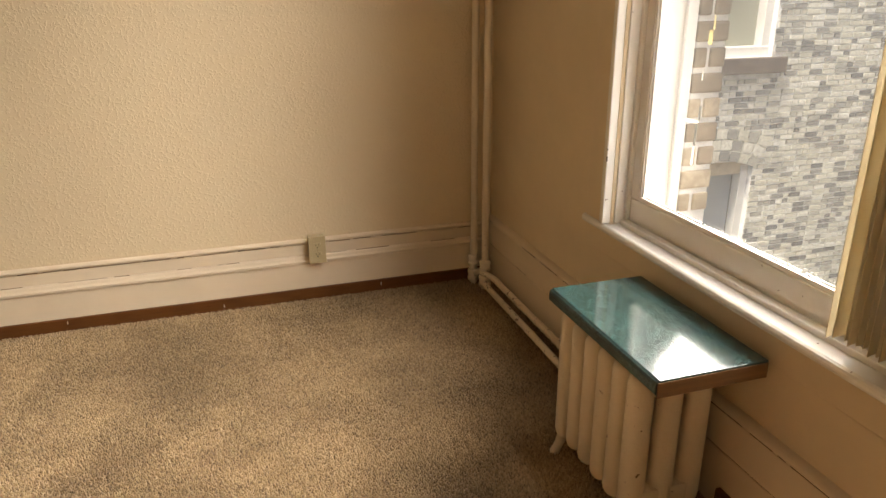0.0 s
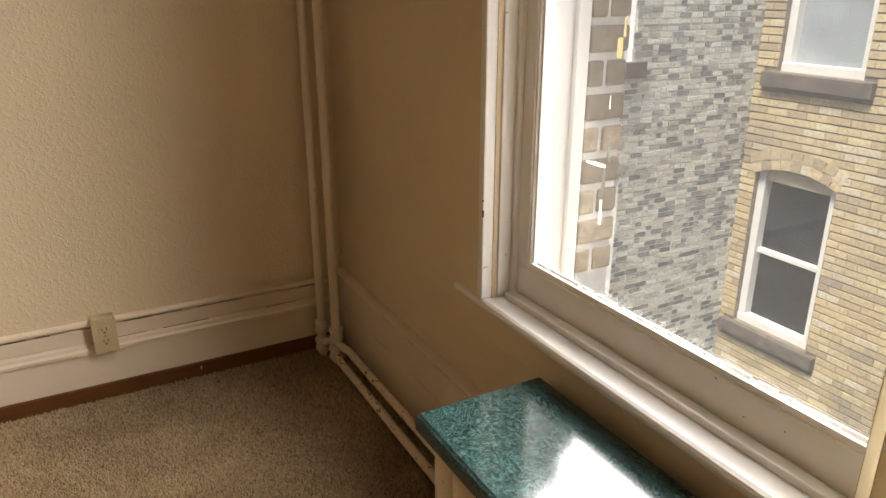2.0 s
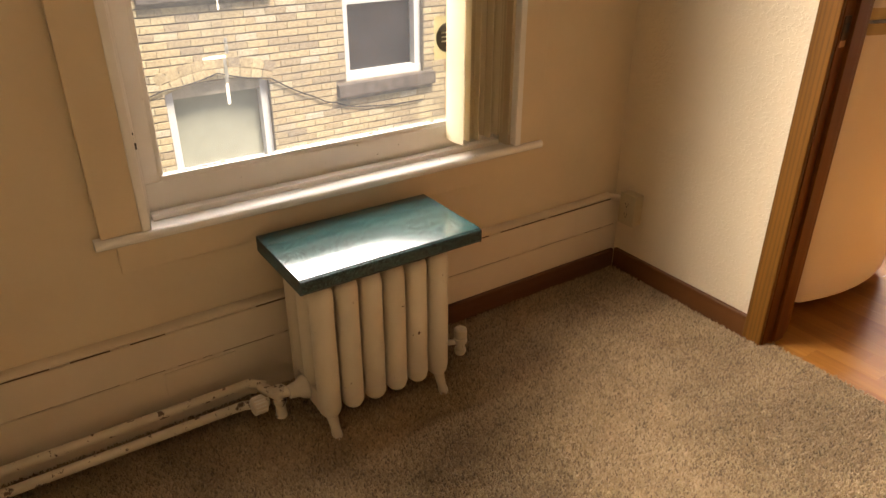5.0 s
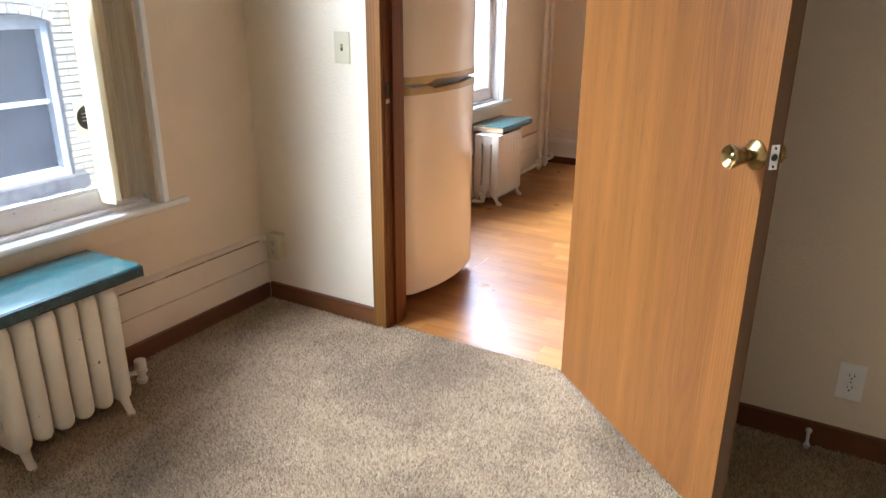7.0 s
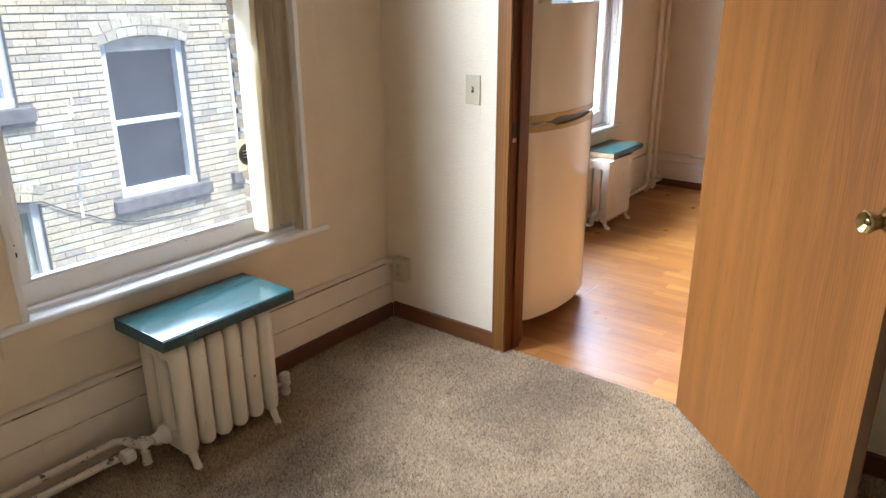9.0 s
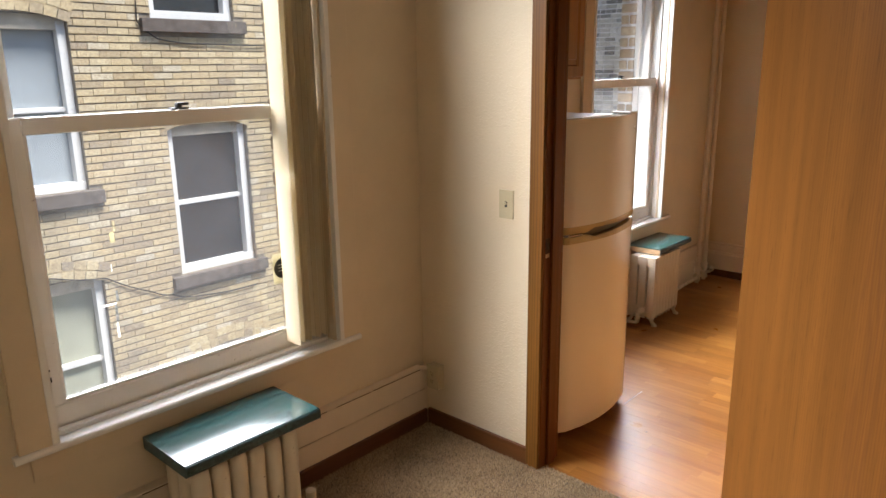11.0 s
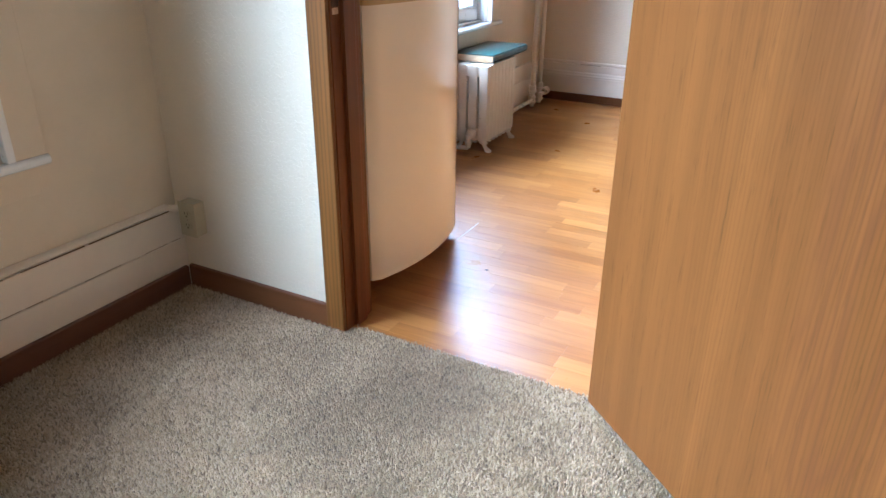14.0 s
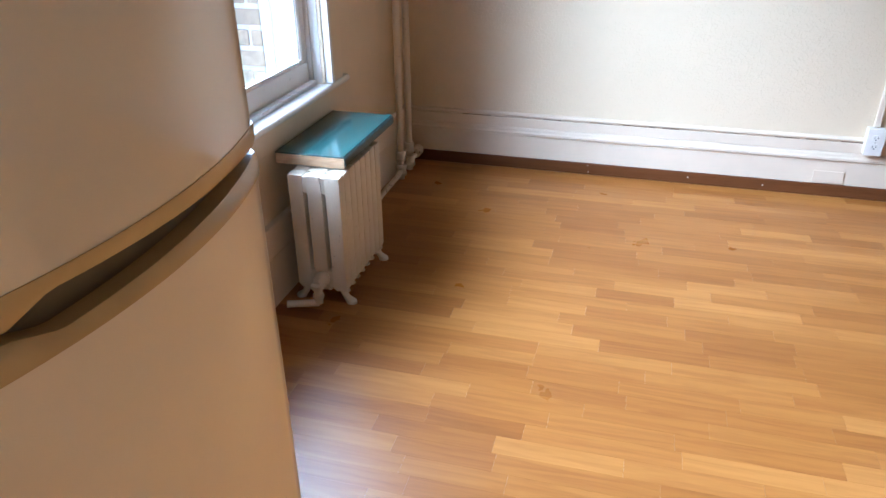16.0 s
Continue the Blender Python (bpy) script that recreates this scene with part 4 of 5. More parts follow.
# ---------------- outlets, switch, door stop ----------------
def wall_plate(name, pos, wall, depth, material, label, category, kind):
    """An electrical plate centred at pos; wall 'N' faces south, 'P' and 'S' face north."""
    top = tagged(new(name), label, category)
    top.matrix_world = pose(*pos, 0, 0, 180 if wall == "N" else 0)
    w, h = 0.0355, 0.0585
    if depth > 0.01:
        part("box", boxes((-w + 0.002, w - 0.002, 0, depth, -h + 0.002, h - 0.002), bevel=0.003), material, top, "surface-mounted box")
    plate = part("plate", boxes((-w, w, depth, depth + 0.0055, -h, h), bevel=0.0022), material, top)
    f = depth + 0.0055
    if kind == "outlet":
        for dz in (0.0195, -0.0195):
            bm = bmesh.new()
            bmesh.ops.create_cone(bm, cap_ends=True, segments=24, radius1=0.0168, radius2=0.0162, depth=0.002, matrix=Matrix.Translation((0, f + 0.001, dz)) @ Matrix.Rotation(-math.pi / 2, 4, "X"))
            for v in bm.verts:
                v.co.z = dz + max(-0.0138, min(0.0138, v.co.z - dz))
            s = part("socket", bm, material, top)
            part("slot", boxes((-0.0075, -0.0052, f + 0.0018, f + 0.0026, dz - 0.001, dz + 0.008), (0.0052, 0.0075, f + 0.0018, f + 0.0026, dz - 0.001, dz + 0.007), (-0.0025, 0.0025, f + 0.0018, f + 0.0026, dz - 0.0095, dz - 0.0045)), SLOT, s)
        part("screw", lathe(bmesh.new(), [(0, 0), (0, 0.003), (0.001, 0.0025), (0.001, 0)], (0, f, 0), (0, 1, 0), 10), CHROME, top)
    else:
        part("slot", boxes((-0.0055, 0.0055, f - 0.0004, f + 0.0006, -0.012, 0.012)), SLOT, top)
        part("toggle", boxes((-0.0042, 0.0042, f, f + 0.011, -0.001, 0.009), bevel=0.0015), material, top)
        for dz in (0.030, -0.030):
            part("screw", lathe(bmesh.new(), [(0, 0), (0, 0.003), (0.001, 0.0025), (0.001, 0)], (0, f, dz), (0, 1, 0), 10), material, top)
    return top


wall_plate("outlet", (1.350, YN, 0.236), "N", 0.042, IVORY, "ivory duplex outlet on a surface box above the baseboard", "outlet", "outlet")
wall_plate("outlet", (2.046, YP, 0.268), "P", 0.040, IVORY, "ivory duplex outlet box in the room corner", "outlet", "outlet")
wall_plate("outlet", (-0.185, YP, 0.240), "P", 0.0, WHITEPL, "white duplex outlet behind the open door", "outlet", "outlet")
wall_plate("outlet", (0.024, YS, 0.272), "S", 0.040, WHITEPL, "white duplex outlet box below a kitchen raceway", "outlet", "outlet")
wall_plate("light_switch", (1.656, YP, 1.123), "P", 0.0, IVORY, "ivory toggle light switch beside the door", "switch", "switch")
tagged(part("cover_plate", boxes((0.10, 0.225, YS + 0.0135, YS + 0.019, 0.062, 0.118), bevel=0.002), TRIM), "painted blank cover plate on the kitchen baseboard", "cover plate")
ds = tagged(new("door_stop"), "white rubber-tipped door stop on the baseboard", "door stop")
part("stem", lathe(bmesh.new(), [(0, 0), (0, 0.010), (0.006, 0.009), (0.010, 0.005), (0.062, 0.0045), (0.062, 0)], (-0.105, YP + 0.014, 0.052), (0, 1, -0.25), 14), WHITEPL, ds, "", True)
part("tip", lathe(bmesh.new(), [(0.058, 0), (0.058, 0.008), (0.064, 0.0095), (0.074, 0.008), (0.074, 0)], (-0.105, YP + 0.014, 0.052), (0, 1, -0.25), 14), WHITEPL, ds, "", True)

# ---------------- vertical blind, sticker, tape ----------------
vb = tagged(new("vertical_blind"), "cream vinyl vertical blind stacked at the window's side", "blind")
part("head_rail", boxes((2.140, 2.180, BED["y0"] + 0.012, BED["y1"] - 0.02, 2.47, 2.51), bevel=0.003), SASH, vb)
rng = random.Random(23)
for i in range(11):
    front = i == 10
    y = 2.190 if front else 2.038 + 0.0142 * i + rng.uniform(-0.003, 0.003)
    ang = radians(1) if front else radians(rng.uniform(-7, 5))
    pts = []
    for k in range(9):
        t = -1 + 2 * k / 8
        pts.append((t * 0.044, 0.006 * (1 - t * t)))
    out = [(u, v + 0.0006) for u, v in pts] + [(u, v - 0.0006) for u, v in pts[::-1]]
    ca, sa = math.cos(ang), math.sin(ang)
    xc = 2.150 if front else 2.153 + rng.uniform(-0.012, 0.012)
    z0 = 0.618 if front else 0.630 + rng.uniform(-0.006, 0.006)
    part("slat", prism(bmesh.new(), out, lambda u, v, k: (xc + u * ca - v * sa, y + u * sa + v * ca, z0 + (2.468 - z0) * k)), BLIND, vb, smooth=True)
XG = 2.2266
st = tagged(part("window_sticker", boxes((XG - 0.0004, XG, 2.114, 2.212, 0.846, 0.968)), STICKER), "cream window sticker with a round dark emblem", "sticker")
part("emblem", lathe(bmesh.new(), [(0, 0), (0, 0.042), (0.0003, 0.042), (0.0003, 0)], (XG - 0.0004, 2.164, 0.907), (-1, 0, 0), 32), plain("sticker_ink", (0.06, 0.055, 0.05), 0.5), st)
for k in range(3):
    part("bar", boxes((XG - 0.0011, XG - 0.0007, 2.141, 2.187, 0.895 + 0.012 * k, 0.899 + 0.012 * k)), TAPE, st)
TP = [(2.815, 2.872, 0.924, 0.932, TAPE), (2.817, 2.825, 0.811, 0.862, TAPE), (2.814, 2.824, 0.865, 0.925, FAINT), (2.806, 2.816, 0.934, 0.972, FAINT), (2.8155, 2.8195, 1.036, 1.062, TAPE), (2.795, 2.811, 1.128, 1.165, STICKER), (2.790, 2.797, 1.165, 1.20, STICKER)]
for a, b, c, d, m in TP:
    bm = bmesh.new()
    prism(bm, [(a, c + 0.002), (a + 0.3 * (b - a), c), (b, c + 0.001), (b - 0.001, d - 0.003), (a + 0.6 * (b - a), d), (a + 0.001, d - 0.001)], lambda u, v, k: (XG - 0.0003 + 0.0003 * k, u, v))
    tagged(part("tape_remnant", bm, m), "torn tape remnant stuck to the window pane", "tape", "tape on the pane")
tagged(part("blind_cord", tube(bmesh.new(), (2.19, -0.60, 1.55), (2.18, -0.72, 2.45), 0.0016, 8), TRIM), "thin white cord hanging in the kitchen window", "cord")

# ---------------- refrigerator ----------------
fr = tagged(new("refrigerator"), "bisque top-freezer refrigerator with curved doors and yellowed grips", "refrigerator")
FY0, FY1 = 0.634, 1.226


def bow(y, out=0.0):
    s = (y - (FY0 + FY1) / 2) / ((FY1 - FY0) / 2)
    return 1.474 + 0.053 * s * s - out


def door_prism(z0, z1):
    pts = []
    n = 24
    for i in range(n + 1):
        y = FY0 + (FY1 - FY0) * i / n
        e = min(y - FY0, FY1 - y)
        rnd = 0.012 * max(0, 1 - e / 0.012) ** 2
        pts.append((bow(y) + rnd, y))
    pts += [(1.565, FY1), (1.565, FY0)]
    bm = prism(bmesh.new(), pts, lambda u, v, k: (u, v, z0 + (z1 - z0) * k))
    return bm


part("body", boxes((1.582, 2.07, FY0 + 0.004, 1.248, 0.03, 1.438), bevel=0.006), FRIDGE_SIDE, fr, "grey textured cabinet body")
part("gasket", boxes((1.565, 1.582, FY0 + 0.012, FY1 - 0.012, 0.07, 0.945), (1.565, 1.582, FY0 + 0.012, FY1 - 0.012, 0.978, 1.432)), BLACK, fr, "dark door gasket")
part("lower_door", door_prism(0.045, 0.924), FRIDGE, fr, "curved bisque fridge door", True)
fz = part("freezer_door", door_prism(0.998, 1.448), FRIDGE, fr, "curved bisque freezer door", True)
part("badge", lathe(bmesh.new(), [(0, 0), (0, 0.010), (0.0015, 0.010), (0.0015, 0.0075), (0.001, 0.0075), (0.001, 0)], (bow(0.715) - 0.0005, 0.715, 1.385), (-1, -0.15, 0), 20), CHROME, fz, "small round emblem")
part("toe_grille", boxes((1.60, 1.62, FY0 + 0.01, FY1 - 0.01, 0.005, 0.045)), BLACK, fr)
part("hinge_cover", boxes((1.50, 1.60, 0.69, 0.76, 1.448, 1.458), bevel=0.003), FRIDGE, fr)
for y in (FY0 + 0.05, FY1 - 0.05):
    for x in (1.64, 2.0):
        part("foot", tube(bmesh.new(), (x, y, 0), (x, y, 0.035), 0.015), BLACK, fr)


def grip(y):
    """Half height of the hand hold along the gap between the doors."""
    s = (FY1 - y) / (FY1 - FY0)
    if s < 0.2:
        return 0.004
    if s < 0.28:
        return 0.004 + 0.016 * (s - 0.2) / 0.08
    return 0.004 + 0.016 * max(0.0, 1 - (s - 0.28) / 0.72) ** 0.8


for up in (0, 1):
    bm = bmesh.new()
    n = 48
    rows = []
    for i in range(n + 1):
        y = FY0 + 0.001 + (FY1 - FY0 - 0.002) * i / n
        h = grip(y)
        za, zb = (0.924, 0.961 - h) if not up else (0.961 + h, 0.998)
        e = min(y - FY0, FY1 - y)
        x = bow(y, 0.001) + 0.012 * max(0, 1 - e / 0.012) ** 2
        lip = 0.010
        zz = [(x + 0.045, za), (x, za), (x, zb - (0 if up else lip)), (x + (0.004 if not up else 0), zb), (x + 0.045, zb)]
        if up:
            zz = [(x + 0.045, za), (x + 0.004, za), (x, za + lip), (x, zb), (x + 0.045, zb)]
        rows.append([bm.verts.new((px, y, pz)) for px, pz in zz])
    for a, b in zip(rows, rows[1:]):
        for k in range(4):
            bm.faces.new((a[k], a[k + 1], b[k + 1], b[k]))
    bm.faces.new(rows[0])
    bm.faces.new(rows[-1][::-1])
    for a, b in zip(rows, rows[1:]):
        bm.faces.new((a[4], a[0], b[0], b[4]))
    bmesh.ops.recalc_face_normals(bm, faces=bm.faces[:])
    part("grip_trim", bm, CREAM, fr, "yellowed cream grip trim", True)
bm = prism(bmesh.new(), [(bow(FY0 + (FY1 - FY0) * i / 16, -0.026), FY0 + (FY1 - FY0) * i / 16) for i in range(1, 16)] + [(1.58, FY1 - 0.03), (1.58, FY0 + 0.03)], lambda u, v, k: (u, v, 0.935 + 0.052 * k))
part("hand_hold", bm, OLIVE, fr, "olive-brown recessed hand hold", True)
ys_ = [1.142 + 0.010 * i for i in range(9)]
part("end_cap", prism(bmesh.new(), [(bow(v, 0.0018) + (0.012 if v > 1.220 else 0), v) for v in ys_] + [(1.55, 1.222), (1.55, 1.142)], lambda u, v, k: (u, v, 0.956 + 0.010 * k)), plain("dark_chrome", (0.25, 0.24, 0.22), 0.2, 1.0), fr, "small dark metal end piece")

# ---------------- kitchen cabinets ----------------
wc = tagged(new("wall_cabinet"), "oak wall cabinet with raised panel doors above the refrigerator", "cabinet")
part("body", boxes((1.802, X - 0.026, 0.70, 1.34, 1.60, 2.35), bevel=0.002), CABINET, wc)
for a, b in ((0.706, 1.018), (1.022, 1.334)):
    dr = part("door", boxes((1.784, 1.802, a, b, 1.612, 2.338), bevel=0.004), CABINET, wc)
    bm = bmesh.new()
    prism(bm, [(1.784, 0.0), (1.779, 0.006), (1.784, 0.022)], lambda u, v, k: (u, a + 0.05 + v, 1.66 + 0.63 * k))
    box(bm, 1.776, 1.784, a + 0.075, b - 0.075, 1.69, 2.26, bevel=0.006)
    part("panel", bm, CABINET, dr)
    # Dark strips draw the shadow line around each raised panel.
    part("painted_shadow_line", boxes((1.781, 1.784, a + 0.05, a + 0.056, 1.665, 2.285), (1.781, 1.784, b - 0.056, b - 0.05, 1.665, 2.285), (1.781, 1.784, a + 0.05, b - 0.05, 1.66, 1.666)), JAMB, dr)

bc = tagged(new("base_cabinet"), "orange wood base cabinet end beside the doorway", "cabinet")
part("end_panel", boxes((0.574, 0.592, 0.694, YPS - 0.018, 0.0, 0.80), bevel=0.001), PANEL, bc, "plain orange wood end panel")
part("body", boxes((-0.60, 0.573, 0.71, YPS - 0.02, 0.09, 0.80)), CABINET, bc)
part("face_frame", boxes((-0.60, 0.590, 0.676, 0.693, 0.0, 0.80), bevel=0.002), JAMB, bc, "darker front frame edge")
part("toe_kick", boxes((-0.60, 0.56, 0.74, YPS - 0.03, 0.0, 0.09)), BLACK, bc)
tagged(part("countertop", boxes((-0.62, 0.612, 0.655, YPS - 0.002, 0.80, 0.858), bevel=0.005), COUNTER), "dark grey laminate countertop on the base cabinet", "countertop")

# paint chips, flecks and a staple left in the floor
part("paint_chip", boxes((X - 0.0285, X - 0.026, 3.0745, 3.078, 0.772, 0.787), (X - 0.0285, X - 0.026, 3.076, 3.0785, 0.806, 0.811)), SLOT, win1, "dark chip in the paint")
for x, y, z in ((0.95, YN - 0.0205, 0.02), (0.36, YN - 0.0205, 0.034), (1.62, YN - 0.0205, 0.03)):
    tagged(part("paint_fleck", boxes((x, x + 0.003, y, y + 0.002, z, z + 0.012)), WHITEPL), "white paint fleck on the dark baseboard strip", "paint fleck", "paint flecks")
for x, z in ((1.21, 0.012), (1.215, 0.045), (0.75, 0.03), (0.42, 0.025)):
    tagged(part("paint_fleck", boxes((x, x + 0.005, YS + 0.0185, YS + 0.0205, z, z + 0.004)), WHITEPL), "white paint fleck on the kitchen baseboard strip", "paint fleck", "paint flecks")
bm = boxes((1.268, 1.280, 0.876, 0.8775, 0.0004, 0.0012), (1.268, 1.280, 0.884, 0.8855, 0.0004, 0.0012), (1.273, 1.275, 0.8775, 0.884, 0.0004, 0.0012))
tagged(part("floor_staple", bm, SLOT), "small dark staple mark in the laminate floor", "staple")


# ---------------- court outside ----------------
XF, YW, YV = 7.77, 6.85, -4.6
structure(part("ground", boxes((-60, 80, -70, 80, -6.2, -6.0)), ASPHALT), "dark paved court between the buildings", "ground")
bld = tagged(new("brick_building"), "cream brick apartment building with arched windows across the court", "building")
HF = 6.4


def place_f(u, v, d):      # facade: u along y, d out towards the court
    return (XF - d, u, v)


def place_w(u, v, d):      # wing: u along x
    return (u, YW - d, v)


def place_v(u, v, d):      # south wing: u along x
    return (u, YV + d, v)


# openings: u0, u1, bottom, spring of the arch, kind of glazing
FAC = [(5.75, 6.66, -2.31, -0.60, "dark"), (3.68, 4.74, -2.31, -0.60, "curtain"), (0.71, 1.79, -2.36, -0.57, "shade"),
       (5.70, 6.60, 0.46, 2.15, "pale"), (3.68, 4.70, 0.46, 2.15, "pale"), (0.73, 1.78, 0.46, 2.15, "pale"),
       (-1.23, -0.20, -0.70, 1.00, "dark"), (-1.26, -0.27, -3.5, -1.80, "dark"), (-1.18, -0.15, 2.24, 3.9, "dark"),
       (-2.95, -1.83, -0.66, 1.00, "dark"), (-2.95, -1.83, -3.5, -1.80, "dark")]
WIN = [(5.05, 6.02, -2.3, -0.46, "pale"), (5.10, 6.05, 0.62, 2.4, "shade")]
WIS = [(3.5, 4.42, 0.25, 1.78, "pale"), (3.5, 4.42, 2.75, 4.3, "pale")]


def strips_around(holes, u0, u1, v0, v1):
    """Rectangles that cover (u0..u1, v0..v1) but the holes."""
    cuts = sorted({v0, v1, *[h[2] for h in holes], *[h[3] + 0.09 for h in holes]})
    cuts = [c for c in cuts if v0 <= c <= v1]
    rects = []
    for a, b in zip(cuts, cuts[1:]):
        at = u0
        for h in sorted(holes):
            if h[2] < b - 1e-6 and h[3] + 0.09 > a + 1e-6:
                if h[0] > at:
                    rects.append((at, h[0], a, b))
                at = max(at, h[1])
        if at < u1:
            rects.append((at, u1, a, b))
    return rects


bm = bmesh.new()
for a, b, c, d in strips_around(FAC, YV, YW, -6, HF):
    box(bm, XF, XF + 0.12, a, b, c, d)
part("wall", bm, MORTAR, bld, "mortar and backing of the facade")
bm = bmesh.new()
for a, b, c, d in strips_around(WIN, 2.9, XF, -6, HF):
    box(bm, a, b, YW, YW + 0.12, c, d)
part("wall", bm, PALEMORTAR, bld, "mortar and backing of the side wing")
bm = bmesh.new()
for a, b, c, d in strips_around(WIS, 2.9, XF, -6, HF):
    box(bm, a, b, YV - 0.12, YV, c, d)
part("wall", bm, PALEMORTAR, bld, "mortar and backing of the south wing")
part("interior", boxes((XF + 0.55, XF + 0.7, YV, YW, -6, HF), (3, XF, YW + 0.55, YW + 0.7, -6, HF), (3, XF, YV - 0.7, YV - 0.55, -6, HF)), DARKPANE, bld, "near-black sheet standing in for unlit rooms behind the windows")
part("roof", boxes((XF, XF + 6, YV - 6, YW + 6, HF, HF + 0.2), (2.9, XF, YW, YW + 6, HF, HF + 0.2), (2.9, XF, YV - 6, YV, HF, HF + 0.2)), STONE, bld)


def opening(u0, u1, v0, v1, kind, place, material):
    """One window: frame, two sashes, panes, stone sill and a brick arch."""
    def slab(a, b, c, d, e, f):
        bm = bmesh.new()
        p, q = Vector(place(a, c, e)), Vector(place(b, d, f))
        return box(bm, min(p.x, q.x), max(p.x, q.x), min(p.y, q.y), max(p.y, q.y), p.z, q.z, bevel=0.006)
    win = part("window", slab(u0, u0 + 0.085, v0, v1 + 0.03, -0.17, -0.06), OUTWHITE, bld, "white painted sash window under a brick arch")
    part("frame", slab(u1 - 0.085, u1, v0, v1 + 0.03, -0.17, -0.06), OUTWHITE, win)
    part("frame", slab(u0, u1, v1 - 0.06, v1 + 0.1, -0.17, -0.07), ARCHHEAD, win, "cream board under the arch")
    part("frame", slab(u0, u1, v0, v0 + 0.09, -0.17, -0.05), OUTWHITE, win)
    vm = (v0 + v1) / 2
    part("meeting_rail", slab(u0 + 0.08, u1 - 0.08, vm - 0.025, vm + 0.025, -0.19, -0.11), OUTWHITE, win)
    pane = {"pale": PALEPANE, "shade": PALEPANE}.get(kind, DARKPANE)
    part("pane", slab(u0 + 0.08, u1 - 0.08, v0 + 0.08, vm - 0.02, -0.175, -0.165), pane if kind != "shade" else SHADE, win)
    part("pane", slab(u0 + 0.08, u1 - 0.08, vm + 0.02, v1 - 0.05, -0.19, -0.18), pane if kind != "shade" else SHADE, win)
    if kind == "curtain":
        for k in range(8):
            a = u0 + 0.13 + 0.098 * k
            part("curtain", slab(a, a + (0.06 if k % 3 else 0.035), v0 + 0.1, v1 - 0.06, -0.164, -0.160), CURTAIN, win)
    part("sill", slab(u0 - 0.13, u1 + 0.13, v0 - 0.145, v0 - 0.002, -0.16, 0.075), STONE, win, "rough brown stone sill")
    # arch of three rowlock rings
    mid, half, rise = (u0 + u1) / 2, (u1 - u0) / 2 + 0.02, 0.10
    R = (half * half + rise * rise) / (2 * rise)
    cv = v1 + rise - R
    a0 = math.asin(half / R)
    bm = bmesh.new()
    for ring in range(3 if material == GREYBRICK else 2):
        r0, r1 = R + 0.012 + 0.108 * ring, R + 0.108 * (ring + 1)
        n = max(9, int(2 * a0 * r0 / 0.115))
        for i in range(n):
            t0 = -a0 + 2 * a0 * (i + 0.04) / n
            t1 = -a0 + 2 * a0 * (i + 0.96) / n
            pts = [(mid + r * math.sin(t), cv + r * math.cos(t)) for r, t in ((r0, t0), (r0, t1), (r1, t1), (r1, t0))]
            prism(bm, pts, lambda u, v, k: place(u, v, 0.017 * k - 0.002))
    arch = part("arch", bm, material, win, "brick arch of stacked voussoirs")
    tagged(arch, kind="stuff")


for w in FAC:
    opening(*w, place_f, BRICK)
for w in WIN:
    opening(*w, place_w, GREYBRICK)
for w in WIS:
    opening(*w, place_v, GREYBRICK)

# courses of brick: every brick a solid of its own, the stretch across from the window as parts
BH, BP, BL = 0.0645, 0.0775, 0.225


def courses(holes, u0, u1, v0, v1, place, material, near, seed, BH=BH, gap=0.0015, BP=BP, BL=BL, header=0.0):
    rng = random.Random(seed)
    verts, faces = [], []
    cache = {}
    single = 0
    row = 0
    v = v0
    while v < v1:
        spans, at = [], u0
        for h in sorted(holes):
            if h[2] - 0.145 < v + BH and h[3] + 0.09 > v:
                grow = 0.13 if v < h[2] else 0.0
                if h[0] - grow > at:
                    spans.append((at, h[0] - grow))
                at = max(at, h[1] + grow)
        if at < u1:
            spans.append((at, u1))
        for s0, s1 in spans:
            u = math.floor(s0 / BL) * BL + (row % 2) * BL / 2 - BL
            while u < s1:
                ln = BL / 2 if rng.random() < header else BL
                a, b = max(u, s0), min(u + ln - gap, s1)
                u += ln
                if b - a < 0.025:
                    continue
                d = 0.011 + rng.uniform(-0.003, 0.003)
                dv = rng.uniform(-0.002, 0.002)
                whole = b - a > BL - 0.006
                if whole and near and near[0] < a < near[1] and near[2] < v < near[3] and single < near[4]:
                    single += 1
                    if "brick" not in cache:
                        bm = boxes((-0.011, 0.0, 0, BL - gap, 0, BH), bevel=0.002)
                        me = bpy.data.meshes.new("brick")
                        bm.to_mesh(me)
                        bm.free()
                        me.materials.append(material)
                        cache["brick"] = me
                    o = new("brick", cache["brick"])
                    o.parent = bld
                    o.location = (XF - d + 0.011, a, v + dv)
                    continue
                i = len(verts)
                e = 0.0025
                for (p, q, r) in ((a, v, -0.002), (b, v, -0.002), (b, v + BH, -0.002), (a, v + BH, -0.002), (a + e, v + e, d), (b - e, v + e, d), (b - e, v + BH - e, d), (a + e, v + BH - e, d)):
                    verts.append(place(p, q + dv, r))
                faces += [(i + 4, i + 5, i + 6, i + 7), (i, i + 1, i + 5, i + 4), (i + 1, i + 2, i + 6, i + 5), (i + 2, i + 3, i + 7, i + 6), (i + 3, i, i + 4, i + 7)]
        v += BP
        row += 1
    me = bpy.data.meshes.new("brickwork")
    me.from_pydata(verts, [], faces)
    bm = bmesh.new()
    bm.from_mesh(me)
    bmesh.ops.recalc_face_normals(bm, faces=bm.faces[:])
    bm.to_mesh(me)
    bm.free()
    me.materials.append(material)
    ob = new("brickwork", me)
    ob.parent = bld
    tagged(ob, kind="stuff")
    return ob


